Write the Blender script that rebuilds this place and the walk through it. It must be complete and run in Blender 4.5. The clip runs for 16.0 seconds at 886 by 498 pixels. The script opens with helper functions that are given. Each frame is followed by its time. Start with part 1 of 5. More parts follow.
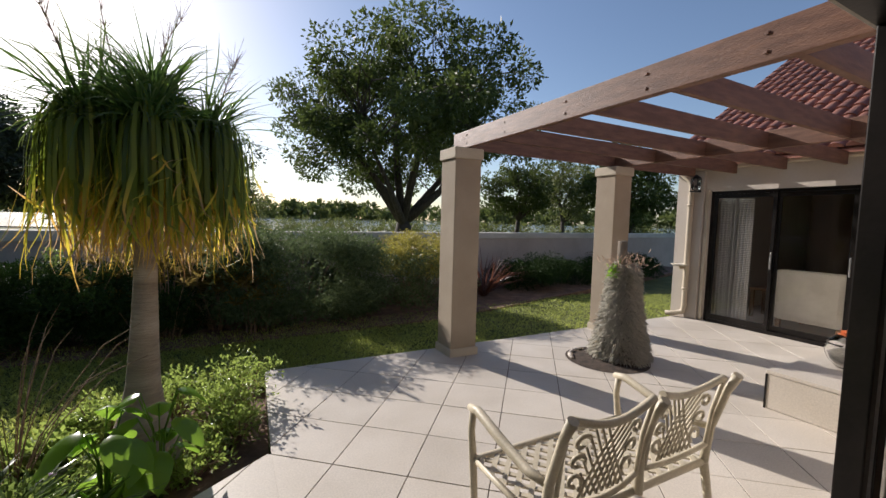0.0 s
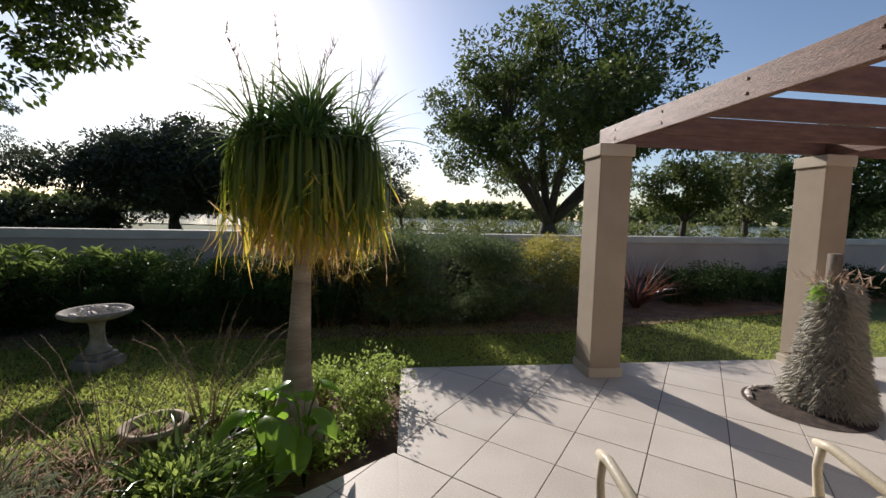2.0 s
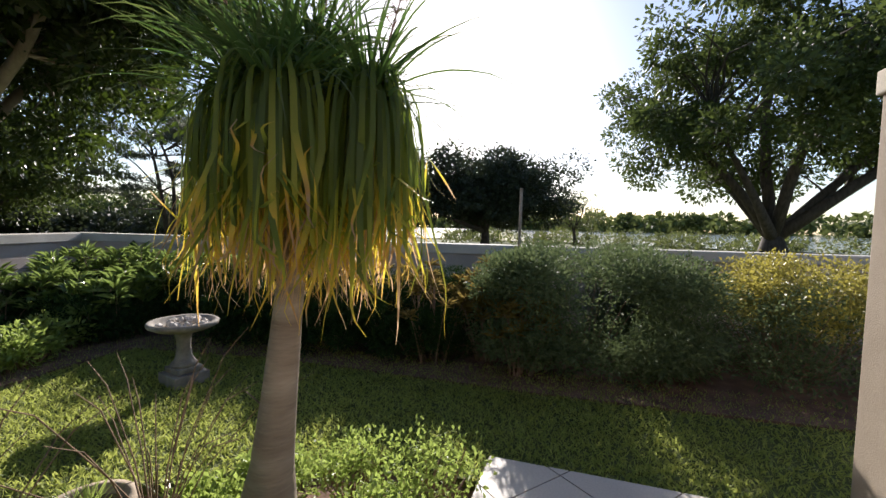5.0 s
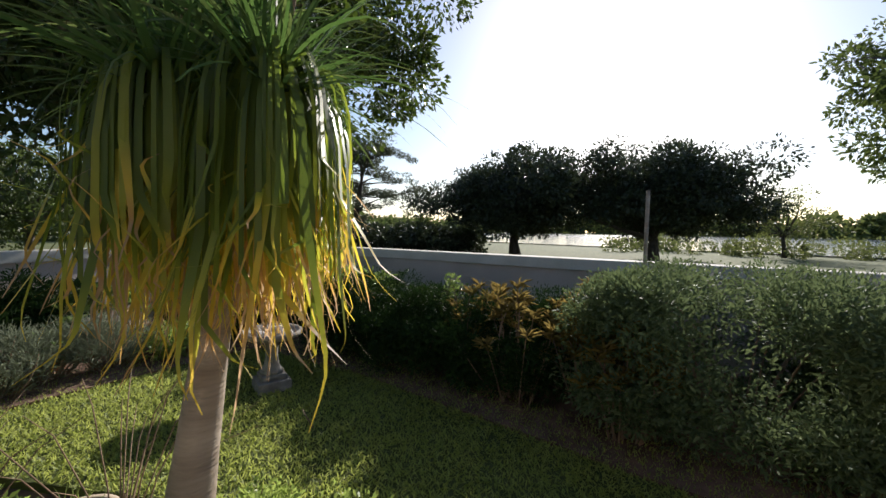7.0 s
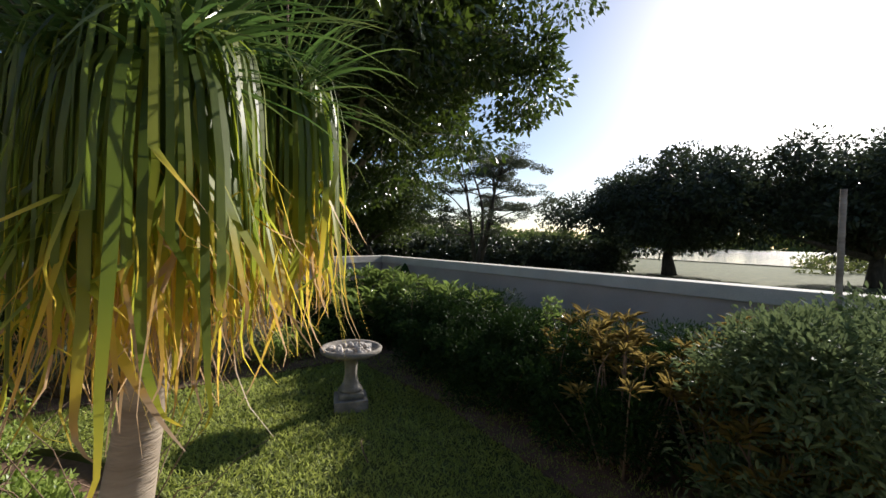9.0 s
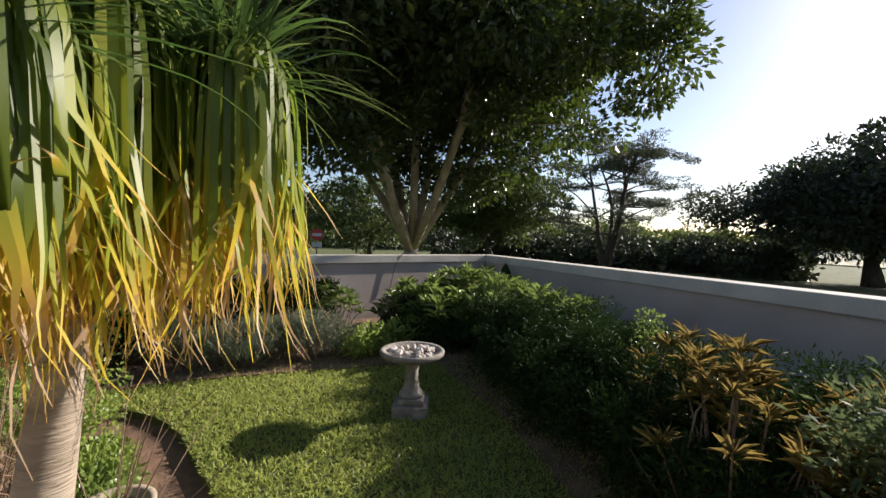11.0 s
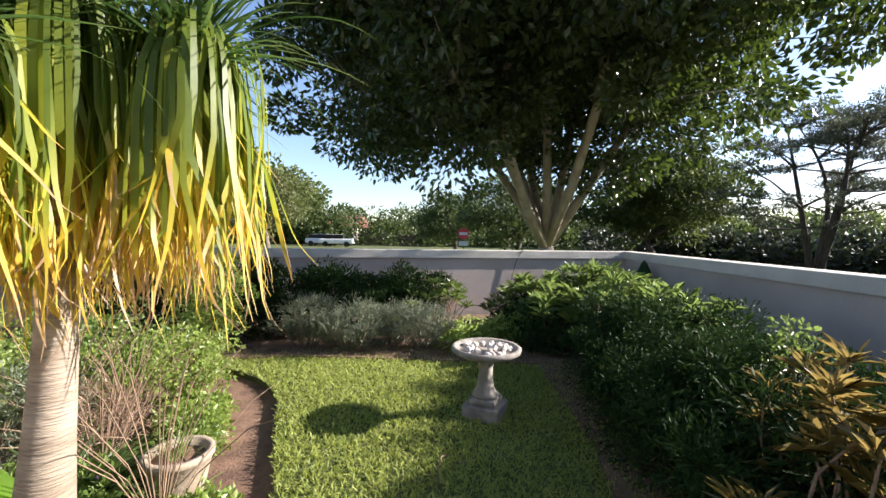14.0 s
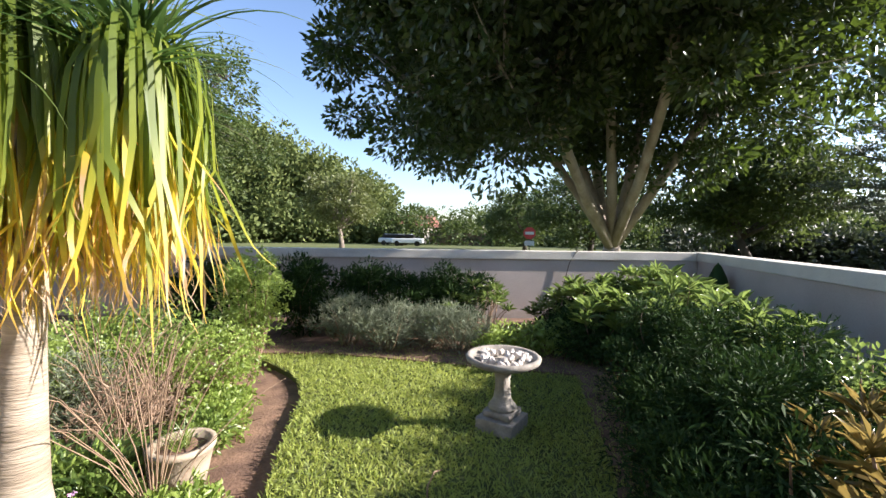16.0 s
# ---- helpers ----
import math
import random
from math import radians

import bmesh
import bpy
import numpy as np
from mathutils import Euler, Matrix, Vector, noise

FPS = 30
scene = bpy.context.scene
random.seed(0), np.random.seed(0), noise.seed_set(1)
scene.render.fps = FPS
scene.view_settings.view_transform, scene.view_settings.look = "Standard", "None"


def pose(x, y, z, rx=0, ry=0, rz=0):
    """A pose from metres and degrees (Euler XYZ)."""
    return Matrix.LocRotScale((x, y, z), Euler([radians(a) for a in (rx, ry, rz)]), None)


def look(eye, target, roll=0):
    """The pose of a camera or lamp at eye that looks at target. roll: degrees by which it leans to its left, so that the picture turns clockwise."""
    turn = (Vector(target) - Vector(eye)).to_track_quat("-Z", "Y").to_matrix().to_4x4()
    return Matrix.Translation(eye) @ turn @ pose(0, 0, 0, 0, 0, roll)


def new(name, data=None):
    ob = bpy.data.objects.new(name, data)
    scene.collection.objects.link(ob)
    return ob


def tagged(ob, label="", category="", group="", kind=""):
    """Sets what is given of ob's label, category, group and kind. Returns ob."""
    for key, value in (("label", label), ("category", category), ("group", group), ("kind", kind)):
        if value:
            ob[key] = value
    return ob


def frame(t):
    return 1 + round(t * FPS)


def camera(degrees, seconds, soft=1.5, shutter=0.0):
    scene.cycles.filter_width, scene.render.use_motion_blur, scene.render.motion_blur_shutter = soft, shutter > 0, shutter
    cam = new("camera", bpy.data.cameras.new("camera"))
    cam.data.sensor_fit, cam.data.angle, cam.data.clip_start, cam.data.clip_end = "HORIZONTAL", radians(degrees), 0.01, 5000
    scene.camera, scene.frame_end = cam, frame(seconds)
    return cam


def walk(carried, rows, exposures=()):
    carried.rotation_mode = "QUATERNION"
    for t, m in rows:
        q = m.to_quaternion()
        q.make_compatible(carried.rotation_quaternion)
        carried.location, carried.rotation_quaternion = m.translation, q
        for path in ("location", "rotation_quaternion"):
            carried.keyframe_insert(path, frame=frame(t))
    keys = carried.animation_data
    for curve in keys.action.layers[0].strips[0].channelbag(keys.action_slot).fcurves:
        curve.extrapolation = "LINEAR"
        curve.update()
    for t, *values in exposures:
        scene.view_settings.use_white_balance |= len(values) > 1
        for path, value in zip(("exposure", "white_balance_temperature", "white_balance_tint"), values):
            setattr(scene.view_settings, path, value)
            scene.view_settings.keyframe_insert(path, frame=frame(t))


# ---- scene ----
cam = camera(95.0, 16.0)
PATH = [
    (0, (0.198, -0.292, 1.542), (0.391, 1.694, 1.401), 1.5),
    (0.5, (0.192, -0.275, 1.557), (0.244, 1.719, 1.409), 1.6),
    (1, (0.202, -0.237, 1.583), (0.08, 1.754, 1.427), 1.6),
    (1.5, (0.26, -0.194, 1.598), (-0.063, 1.773, 1.44), 1.4),
    (2, (0.298, -0.122, 1.596), (-0.209, 1.807, 1.437), 1.4),
    (2.5, (0.284, 0.058, 1.582), (-0.402, 1.93, 1.418), 1.3),
    (3, (0.261, 0.304, 1.574), (-0.532, 2.134, 1.433), 1.1),
    (3.5, (0.31, 0.599, 1.534), (-0.573, 2.39, 1.419), 1.1),
    (4, (0.33, 0.903, 1.539), (-0.661, 2.637, 1.428), 1.2),
    (4.5, (0.307, 1.22, 1.526), (-0.821, 2.868, 1.416), 1.3),
    (5, (0.254, 1.525, 1.534), (-1.011, 3.07, 1.421), 1.3),
    (7.5, (0.342, 2.806, 1.628), (-1.507, 3.566, 1.554), 0.9),
    (8, (0.233, 3.015, 1.618), (-1.677, 3.608, 1.568), 0.9),
    (8.2, (0.191, 3.088, 1.621), (-1.737, 3.620, 1.578), 0.8),
    (10.3, (-0.306, 3.7, 1.664), (-2.301, 3.562, 1.605), 1.9),
    (10.5, (-0.331, 3.797, 1.658), (-2.32, 3.596, 1.601), 1.7),
    (11, (-0.439, 3.911, 1.629), (-2.408, 3.565, 1.574), 1.6),
    (11.5, (-0.532, 4.002, 1.58), (-2.469, 3.509, 1.514), 1.7),
    (12, (-0.634, 4.11, 1.545), (-2.536, 3.498, 1.477), 1.3),
    (12.5, (-0.714, 4.252, 1.538), (-2.568, 3.504, 1.472), 1.1),
    (13, (-0.762, 4.401, 1.566), (-2.563, 3.535, 1.495), 1.1),
    (13.5, (-0.84, 4.488, 1.554), (-2.589, 3.521, 1.485), 0.9),
    (14, (-0.961, 4.538, 1.535), (-2.656, 3.479, 1.464), 1.0),
    (14.5, (-1.106, 4.62, 1.534), (-2.752, 3.486, 1.462), 0.9),
    (15, (-1.205, 4.658, 1.527), (-2.797, 3.45, 1.455), 0.9),
    (15.5, (-1.297, 4.768, 1.533), (-2.824, 3.477, 1.462), 0.6),
    (16, (-1.408, 4.841, 1.551), (-2.886, 3.496, 1.472), 0.8),
]
walk(cam, [(t, look(eye, target, roll)) for t, eye, target, roll in PATH], [(0.0, 0.35, 6250, 15), (3.0, 0.25, 6250, 16), (5.0, 0.8, 6250, 16), (8.0, 0.45, 6200, 13), (11.0, 0.7, 6450, 17), (13.0, 1.28, 6200, 18), (16.0, 1.62, 6150, 17)])

# ---------------------------------------------------------------- light
SUN_ANGLE, SUN_UP = 129.5, 25.0
sd = Vector((math.cos(radians(SUN_ANGLE)) * math.cos(radians(SUN_UP)), math.sin(radians(SUN_ANGLE)) * math.cos(radians(SUN_UP)), math.sin(radians(SUN_UP))))
world = bpy.data.worlds.new("sky")
scene.world = world
world.use_nodes = True
wn = world.node_tree.nodes
sky = wn.new("ShaderNodeTexSky")
sky.sky_type = "NISHITA"
sky.sun_disc = False
sky.sun_elevation = radians(SUN_UP)
sky.sun_rotation = radians(90 - SUN_ANGLE)
sky.air_density, sky.dust_density, sky.ozone_density = 1.0, 0.7, 1.6
wn["Background"].inputs["Strength"].default_value = 0.095
world.node_tree.links.new(sky.outputs[0], wn["Background"].inputs["Color"])
sun = new("sun", bpy.data.lights.new("sun", "SUN"))
sun.data.energy, sun.data.angle, sun.data.color = 5.0, radians(0.55), (1.0, 0.93, 0.82)
sun.matrix_world = look(sd * 60, (0, 0, 0))

# ---------------------------------------------------------------- materials
def nodes(name):
    m = bpy.data.materials.new(name)
    m.use_nodes = True
    t = m.node_tree
    return m, t.nodes, t.links, t.nodes["Principled BSDF"]


def mixed(name, c1, c2, scale=8.0, rough=0.7, bump=0.2, fine=60.0, metal=0.0, stretch=(1, 1, 1), spec=0.5, c3=None, bias=(0.35, 0.7), vary=0.0):
    """Two colours mixed by noise at two scales, with a fine relief."""
    m, n, l, b = nodes(name)
    co = n.new("ShaderNodeTexCoord")
    mp = n.new("ShaderNodeMapping")
    mp.inputs["Scale"].default_value = stretch
    geo = n.new("ShaderNodeNewGeometry")
    l.new(geo.outputs["Position"], mp.inputs["Vector"])
    a = n.new("ShaderNodeTexNoise")
    a.inputs["Scale"].default_value, a.inputs["Detail"].default_value = scale, 6
    l.new(mp.outputs[0], a.inputs["Vector"])
    r = n.new("ShaderNodeValToRGB")
    r.color_ramp.elements[0].position, r.color_ramp.elements[1].position = bias
    r.color_ramp.elements[0].color, r.color_ramp.elements[1].color = (*c1, 1), (*c2, 1)
    l.new(a.outputs["Fac"], r.inputs["Fac"])
    f = n.new("ShaderNodeTexNoise")
    f.inputs["Scale"].default_value, f.inputs["Detail"].default_value = fine, 4
    l.new(mp.outputs[0], f.inputs["Vector"])
    mx = n.new("ShaderNodeMix")
    mx.data_type = "RGBA"
    mx.blend_type = "MULTIPLY"
    mx.inputs["Factor"].default_value = 0.35
    l.new(r.outputs["Color"], mx.inputs["A"])
    fr = n.new("ShaderNodeValToRGB")
    fr.color_ramp.elements[0].position, fr.color_ramp.elements[1].position = 0.3, 0.65
    fr.color_ramp.elements[0].color = (0.55, 0.55, 0.55, 1)
    l.new(f.outputs["Fac"], fr.inputs["Fac"])
    l.new(fr.outputs["Color"], mx.inputs["B"])
    out = mx.outputs["Result"]
    if vary:
        oi = n.new("ShaderNodeObjectInfo")
        hs = n.new("ShaderNodeHueSaturation")
        mr = n.new("ShaderNodeMapRange")
        mr.inputs["To Min"].default_value, mr.inputs["To Max"].default_value = 1 - vary, 1 + vary
        l.new(oi.outputs["Random"], mr.inputs["Value"])
        l.new(mr.outputs[0], hs.inputs["Value"])
        l.new(out, hs.inputs["Color"])
        out = hs.outputs["Color"]
    l.new(out, b.inputs["Base Color"])
    b.inputs["Roughness"].default_value, b.inputs["Metallic"].default_value = rough, metal
    b.inputs["Specular IOR Level"].default_value = spec
    if bump:
        bp = n.new("ShaderNodeBump")
        bp.inputs["Strength"].default_value, bp.inputs["Distance"].default_value = bump, 0.01
        l.new(f.outputs["Fac"], bp.inputs["Height"])
        l.new(bp.outputs[0], b.inputs["Normal"])
    return m


def leafy(name, c1, c2, rough=0.4, trans=0.35, tcol=None, spec=0.5):
    """Leaves, each of its own shade, that let some light through."""
    m, n, l, b = nodes(name)
    geo = n.new("ShaderNodeNewGeometry")
    r = n.new("ShaderNodeValToRGB")
    r.color_ramp.elements[0].color, r.color_ramp.elements[1].color = (*c1, 1), (*c2, 1)
    l.new(geo.outputs["Random Per Island"], r.inputs["Fac"])
    l.new(r.outputs["Color"], b.inputs["Base Color"])
    b.inputs["Roughness"].default_value = rough
    b.inputs["Specular IOR Level"].default_value = spec
    tr = n.new("ShaderNodeBsdfTranslucent")
    tc = tcol or tuple(min(1, 1.6 * v) for v in c2)
    tr.inputs["Color"].default_value = (*tc, 1)
    ms = n.new("ShaderNodeMixShader")
    ms.inputs[0].default_value = trans
    l.new(b.outputs[0], ms.inputs[1])
    l.new(tr.outputs[0], ms.inputs[2])
    l.new(ms.outputs[0], n["Material Output"].inputs["Surface"])
    return m


def strap_leaf(name, stops, rough=0.35, trans=0.4):
    """Long leaves coloured along their length, green at the root and dry at the tip."""
    m, n, l, b = nodes(name)
    uv = n.new("ShaderNodeUVMap")
    sp = n.new("ShaderNodeSeparateXYZ")
    l.new(uv.outputs[0], sp.inputs[0])
    geo = n.new("ShaderNodeNewGeometry")
    ad = n.new("ShaderNodeMath")
    ad.operation = "MULTIPLY_ADD"
    ad.inputs[1].default_value = 0.46
    l.new(geo.outputs["Random Per Island"], ad.inputs[0])
    l.new(sp.outputs["Y"], ad.inputs[2])
    sb = n.new("ShaderNodeMath")
    sb.operation = "SUBTRACT"
    sb.inputs[1].default_value = 0.23
    l.new(ad.outputs[0], sb.inputs[0])
    r = n.new("ShaderNodeValToRGB")
    while len(r.color_ramp.elements) < len(stops):
        r.color_ramp.elements.new(0.5)
    for e, (p, c) in zip(r.color_ramp.elements, stops):
        e.position, e.color = p, (*c, 1)
    l.new(sb.outputs[0], r.inputs["Fac"])
    l.new(r.outputs["Color"], b.inputs["Base Color"])
    b.inputs["Roughness"].default_value = rough
    tr = n.new("ShaderNodeBsdfTranslucent")
    hs = n.new("ShaderNodeHueSaturation")
    hs.inputs["Value"].default_value = 1.7
    l.new(r.outputs["Color"], hs.inputs["Color"])
    l.new(hs.outputs["Color"], tr.inputs["Color"])
    ms = n.new("ShaderNodeMixShader")
    ms.inputs[0].default_value = trans
    l.new(b.outputs[0], ms.inputs[1])
    l.new(tr.outputs[0], ms.inputs[2])
    l.new(ms.outputs[0], n["Material Output"].inputs["Surface"])
    return m


def glassy(name, color=(1, 1, 1), rough=0.0):
    m, n, l, b = nodes(name)
    b.inputs["Base Color"].default_value = (*color, 1)
    b.inputs["Transmission Weight"].default_value = 1.0
    b.inputs["Roughness"].default_value, b.inputs["IOR"].default_value = rough, 1.45
    return m


M_TILE = mixed("cream_tile", (0.56, 0.50, 0.42), (0.66, 0.60, 0.52), 1.6, 0.55, 0.05, 90, vary=0.05)
M_GROUT = mixed("grout", (0.10, 0.075, 0.055), (0.17, 0.13, 0.10), 12, 0.9)
M_COLUMN = mixed("tan_plaster", (0.36, 0.29, 0.21), (0.42, 0.345, 0.255), 2.2, 0.85, 0.25, 140)
M_CAP = mixed("pale_plaster", (0.52, 0.45, 0.34), (0.60, 0.53, 0.41), 3, 0.8, 0.2, 120)
M_GARDENWALL = mixed("grey_plaster", (0.46, 0.39, 0.335), (0.57, 0.49, 0.43), 1.3, 0.9, 0.25, 110)
M_COPING = mixed("coping_plaster", (0.56, 0.53, 0.46), (0.70, 0.66, 0.58), 2.0, 0.85, 0.25, 90)
M_HOUSE = mixed("house_plaster", (0.46, 0.41, 0.35), (0.54, 0.485, 0.42), 1.5, 0.85, 0.2, 120)
M_BEAM = mixed("brown_stained_wood", (0.13, 0.06, 0.036), (0.22, 0.108, 0.064), 5, 0.55, 0.3, 40, stretch=(1, 1, 6))
M_ROOF = mixed("terracotta_tile", (0.20, 0.075, 0.05), (0.36, 0.16, 0.11), 4, 0.75, 0.3, 60, vary=0.2)
M_ALU = mixed("dark_aluminium", (0.012, 0.010, 0.009), (0.025, 0.02, 0.018), 6, 0.35, 0.05, 80, metal=0.5)
M_SILVER = mixed("silver_metal", (0.5, 0.5, 0.5), (0.62, 0.62, 0.62), 8, 0.35, 0.05, 80, metal=0.9)
M_GLASS = glassy("glass")
M_ROOM = mixed("room_wall", (0.25, 0.17, 0.11), (0.32, 0.22, 0.15), 1.5, 0.9, 0.05)
M_UPHOLSTERY = mixed("cream_upholstery", (0.5, 0.45, 0.36), (0.6, 0.55, 0.45), 4, 0.9, 0.2, 80)
M_WOOD = mixed("table_wood", (0.22, 0.11, 0.05), (0.32, 0.17, 0.08), 4, 0.5, 0.1, 30)
M_BENCH = mixed("cream_painted_metal", (0.50, 0.44, 0.32), (0.60, 0.53, 0.40), 9, 0.45, 0.15, 120)
M_STONE = mixed("weathered_concrete", (0.22, 0.195, 0.16), (0.40, 0.36, 0.30), 9, 0.9, 0.5, 70)
M_PEBBLE = mixed("pale_pebble", (0.50, 0.44, 0.38), (0.72, 0.66, 0.58), 7, 0.7, 0.2, 60, vary=0.25)
M_POT = mixed("cement_pot", (0.34, 0.27, 0.19), (0.46, 0.38, 0.28), 6, 0.9, 0.4, 60)
M_CLAY = mixed("clay_pot", (0.45, 0.17, 0.08), (0.56, 0.26, 0.13), 6, 0.85, 0.2, 60)
M_SOIL = mixed("soil", (0.13, 0.075, 0.048), (0.27, 0.16, 0.10), 5, 0.95, 0.8, 40)
M_LAWNBASE = mixed("lawn_ground", (0.07, 0.09, 0.018), (0.14, 0.155, 0.04), 3, 0.95, 0.6, 90)
M_PITSOIL = mixed("dark_pit_soil", (0.035, 0.025, 0.018), (0.10, 0.07, 0.05), 14, 0.95, 0.8, 50)
M_BARK = mixed("grey_bark", (0.13, 0.105, 0.08), (0.27, 0.23, 0.18), 9, 0.9, 0.8, 40, stretch=(1, 1, 0.3))
M_PALEBARK = mixed("pale_smooth_bark", (0.30, 0.25, 0.19), (0.46, 0.40, 0.32), 5, 0.85, 0.5, 30, stretch=(1, 1, 0.4))
M_DARKBARK = mixed("dark_bark", (0.05, 0.04, 0.03), (0.11, 0.09, 0.07), 9, 0.9, 0.8, 40, stretch=(1, 1, 0.3))
M_PALMBARK = mixed("ringed_palm_bark", (0.28, 0.22, 0.155), (0.46, 0.38, 0.285), 3, 0.85, 0.9, 26, stretch=(0.5, 0.5, 3.5))
M_WATER = mixed("lake_water", (0.10, 0.13, 0.15), (0.14, 0.17, 0.19), 0.2, 0.12, 0.1, 3)
M_PIPE = mixed("painted_pipe", (0.52, 0.44, 0.33), (0.58, 0.50, 0.38), 4, 0.6, 0.05)
M_TWIG = mixed("dry_twig", (0.20, 0.13, 0.08), (0.32, 0.22, 0.14), 10, 0.9, 0.2)
M_MOSS = leafy("grey_moss", (0.40, 0.37, 0.31), (0.66, 0.61, 0.53), 0.9, 0.3)

L_TREE = leafy("tree_leaf_mid", (0.030, 0.050, 0.012), (0.085, 0.115, 0.028), 0.5, 0.30, None, 0.3)
L_BIG = leafy("tree_leaf_glossy", (0.020, 0.040, 0.012), (0.070, 0.10, 0.026), 0.28, 0.22, (0.13, 0.2, 0.025))
L_DARK = leafy("tree_leaf_dark", (0.018, 0.028, 0.013), (0.048, 0.064, 0.028), 0.5, 0.15)
L_OLIVE = leafy("tree_leaf_olive", (0.06, 0.075, 0.02), (0.14, 0.16, 0.045), 0.5, 0.3)
L_PINE = leafy("conifer_needle", (0.04, 0.055, 0.03), (0.085, 0.10, 0.055), 0.6, 0.2)
L_HILL = leafy("hill_leaf", (0.055, 0.08, 0.022), (0.15, 0.18, 0.055), 0.6, 0.2, None, 0.2)
L_HEDGE = leafy("hedge_leaf", (0.065, 0.10, 0.04), (0.17, 0.22, 0.095), 0.65, 0.18, None, 0.2)
L_YELLOW = leafy("golden_leaf", (0.12, 0.13, 0.03), (0.34, 0.30, 0.06), 0.45, 0.35)
L_OLEANDER = leafy("lance_leaf", (0.065, 0.11, 0.022), (0.20, 0.27, 0.065), 0.3, 0.32)
L_CROTON = leafy("croton_leaf", (0.05, 0.06, 0.018), (0.29, 0.21, 0.06), 0.25, 0.3)
# leaf green set darker, with the border's shade put into its colour
L_FERN_SHADED = leafy("fern_leaf_shaded", (0.012, 0.030, 0.007), (0.038, 0.074, 0.015), 0.65, 0.1, None, 0.15)
L_SHRUB = leafy("shrub_leaf", (0.09, 0.14, 0.025), (0.29, 0.37, 0.085), 0.4, 0.4)
L_BRIGHT = leafy("bright_leaf", (0.07, 0.16, 0.02), (0.19, 0.32, 0.035), 0.3, 0.5)
L_GREY = leafy("lavender_leaf", (0.09, 0.11, 0.06), (0.22, 0.25, 0.16), 0.7, 0.2)
L_RED = leafy("bronze_leaf", (0.045, 0.02, 0.016), (0.16, 0.065, 0.04), 0.3, 0.3)
L_DRY = leafy("dry_grass", (0.22, 0.14, 0.09), (0.46, 0.33, 0.24), 0.7, 0.3)
L_GRASS = leafy("lawn_blade", (0.128, 0.183, 0.03), (0.375, 0.415, 0.10), 0.6, 0.4)
L_PALM = strap_leaf("palm_strap", [(0.0, (0.06, 0.095, 0.016)), (0.40, (0.15, 0.20, 0.024)), (0.60, (0.32, 0.34, 0.036)), (0.82, (0.62, 0.46, 0.05)), (0.96, (0.52, 0.31, 0.09)), (1.0, (0.44, 0.30, 0.17))], 0.45, 0.48)
L_PALMYOUNG = strap_leaf("palm_young_strap", [(0.0, (0.075, 0.125, 0.03)), (0.6, (0.06, 0.115, 0.025)), (1.0, (0.11, 0.14, 0.04))])
L_STRAP = leafy("dark_strap_leaf", (0.04, 0.075, 0.02), (0.12, 0.18, 0.05), 0.3, 0.3)
L_FLOWER = leafy("pink_petal", (0.55, 0.25, 0.5), (0.75, 0.45, 0.7), 0.6, 0.3)

# ---------------------------------------------------------------- mesh helpers
def part(name, bm, material, parent=None, label=""):
    me = bpy.data.meshes.new(name)
    bm.to_mesh(me)
    bm.free()
    me.materials.append(material)
    ob = new(name, me)
    if parent:
        ob.parent = parent
    if label:
        ob["label"] = label
    return ob


def rawpart(name, verts, faces, material, parent=None, label="", uv=None, smooth=False):
    me = bpy.data.meshes.new(name)
    me.from_pydata(verts, [], faces)
    if uv is not None:
        lay = me.uv_layers.new(name="UVMap")
        idx = np.empty(len(me.loops), dtype=np.int32)
        me.loops.foreach_get("vertex_index", idx)
        lay.data.foreach_set("uv", np.asarray(uv, dtype=np.float32)[idx].ravel())
    if smooth:
        me.polygons.foreach_set("use_smooth", [True] * len(me.polygons))
    me.materials.append(material)
    ob = new(name, me)
    if parent:
        ob.parent = parent
    if label:
        ob["label"] = label
    return ob


def thing(name, label, category, at=(0, 0, 0), rz=0.0, group="", kind=""):
    e = new(name)
    e.empty_display_size = 0.1
    e.matrix_world = pose(*at, 0, 0, rz)
    return tagged(e, label, category, group, kind)


def box(bm, x0, x1, y0, y1, z0, z1, bevel=0.0, m=None):
    g = bmesh.ops.create_cube(bm, size=1.0)
    mat = Matrix.Translation(((x0 + x1) / 2, (y0 + y1) / 2, (z0 + z1) / 2)) @ Matrix.Diagonal((x1 - x0, y1 - y0, z1 - z0, 1))
    if m is not None:
        mat = m @ mat
    bmesh.ops.transform(bm, matrix=mat, verts=g["verts"])
    if bevel:
        es = list({e for v in g["verts"] for e in v.link_edges})
        bmesh.ops.bevel(bm, geom=es, offset=bevel, segments=2, affect="EDGES", profile=0.6)
    return bm


def boxed(x0, x1, y0, y1, z0, z1, bevel=0.0, m=None):
    return box(bmesh.new(), x0, x1, y0, y1, z0, z1, bevel, m)


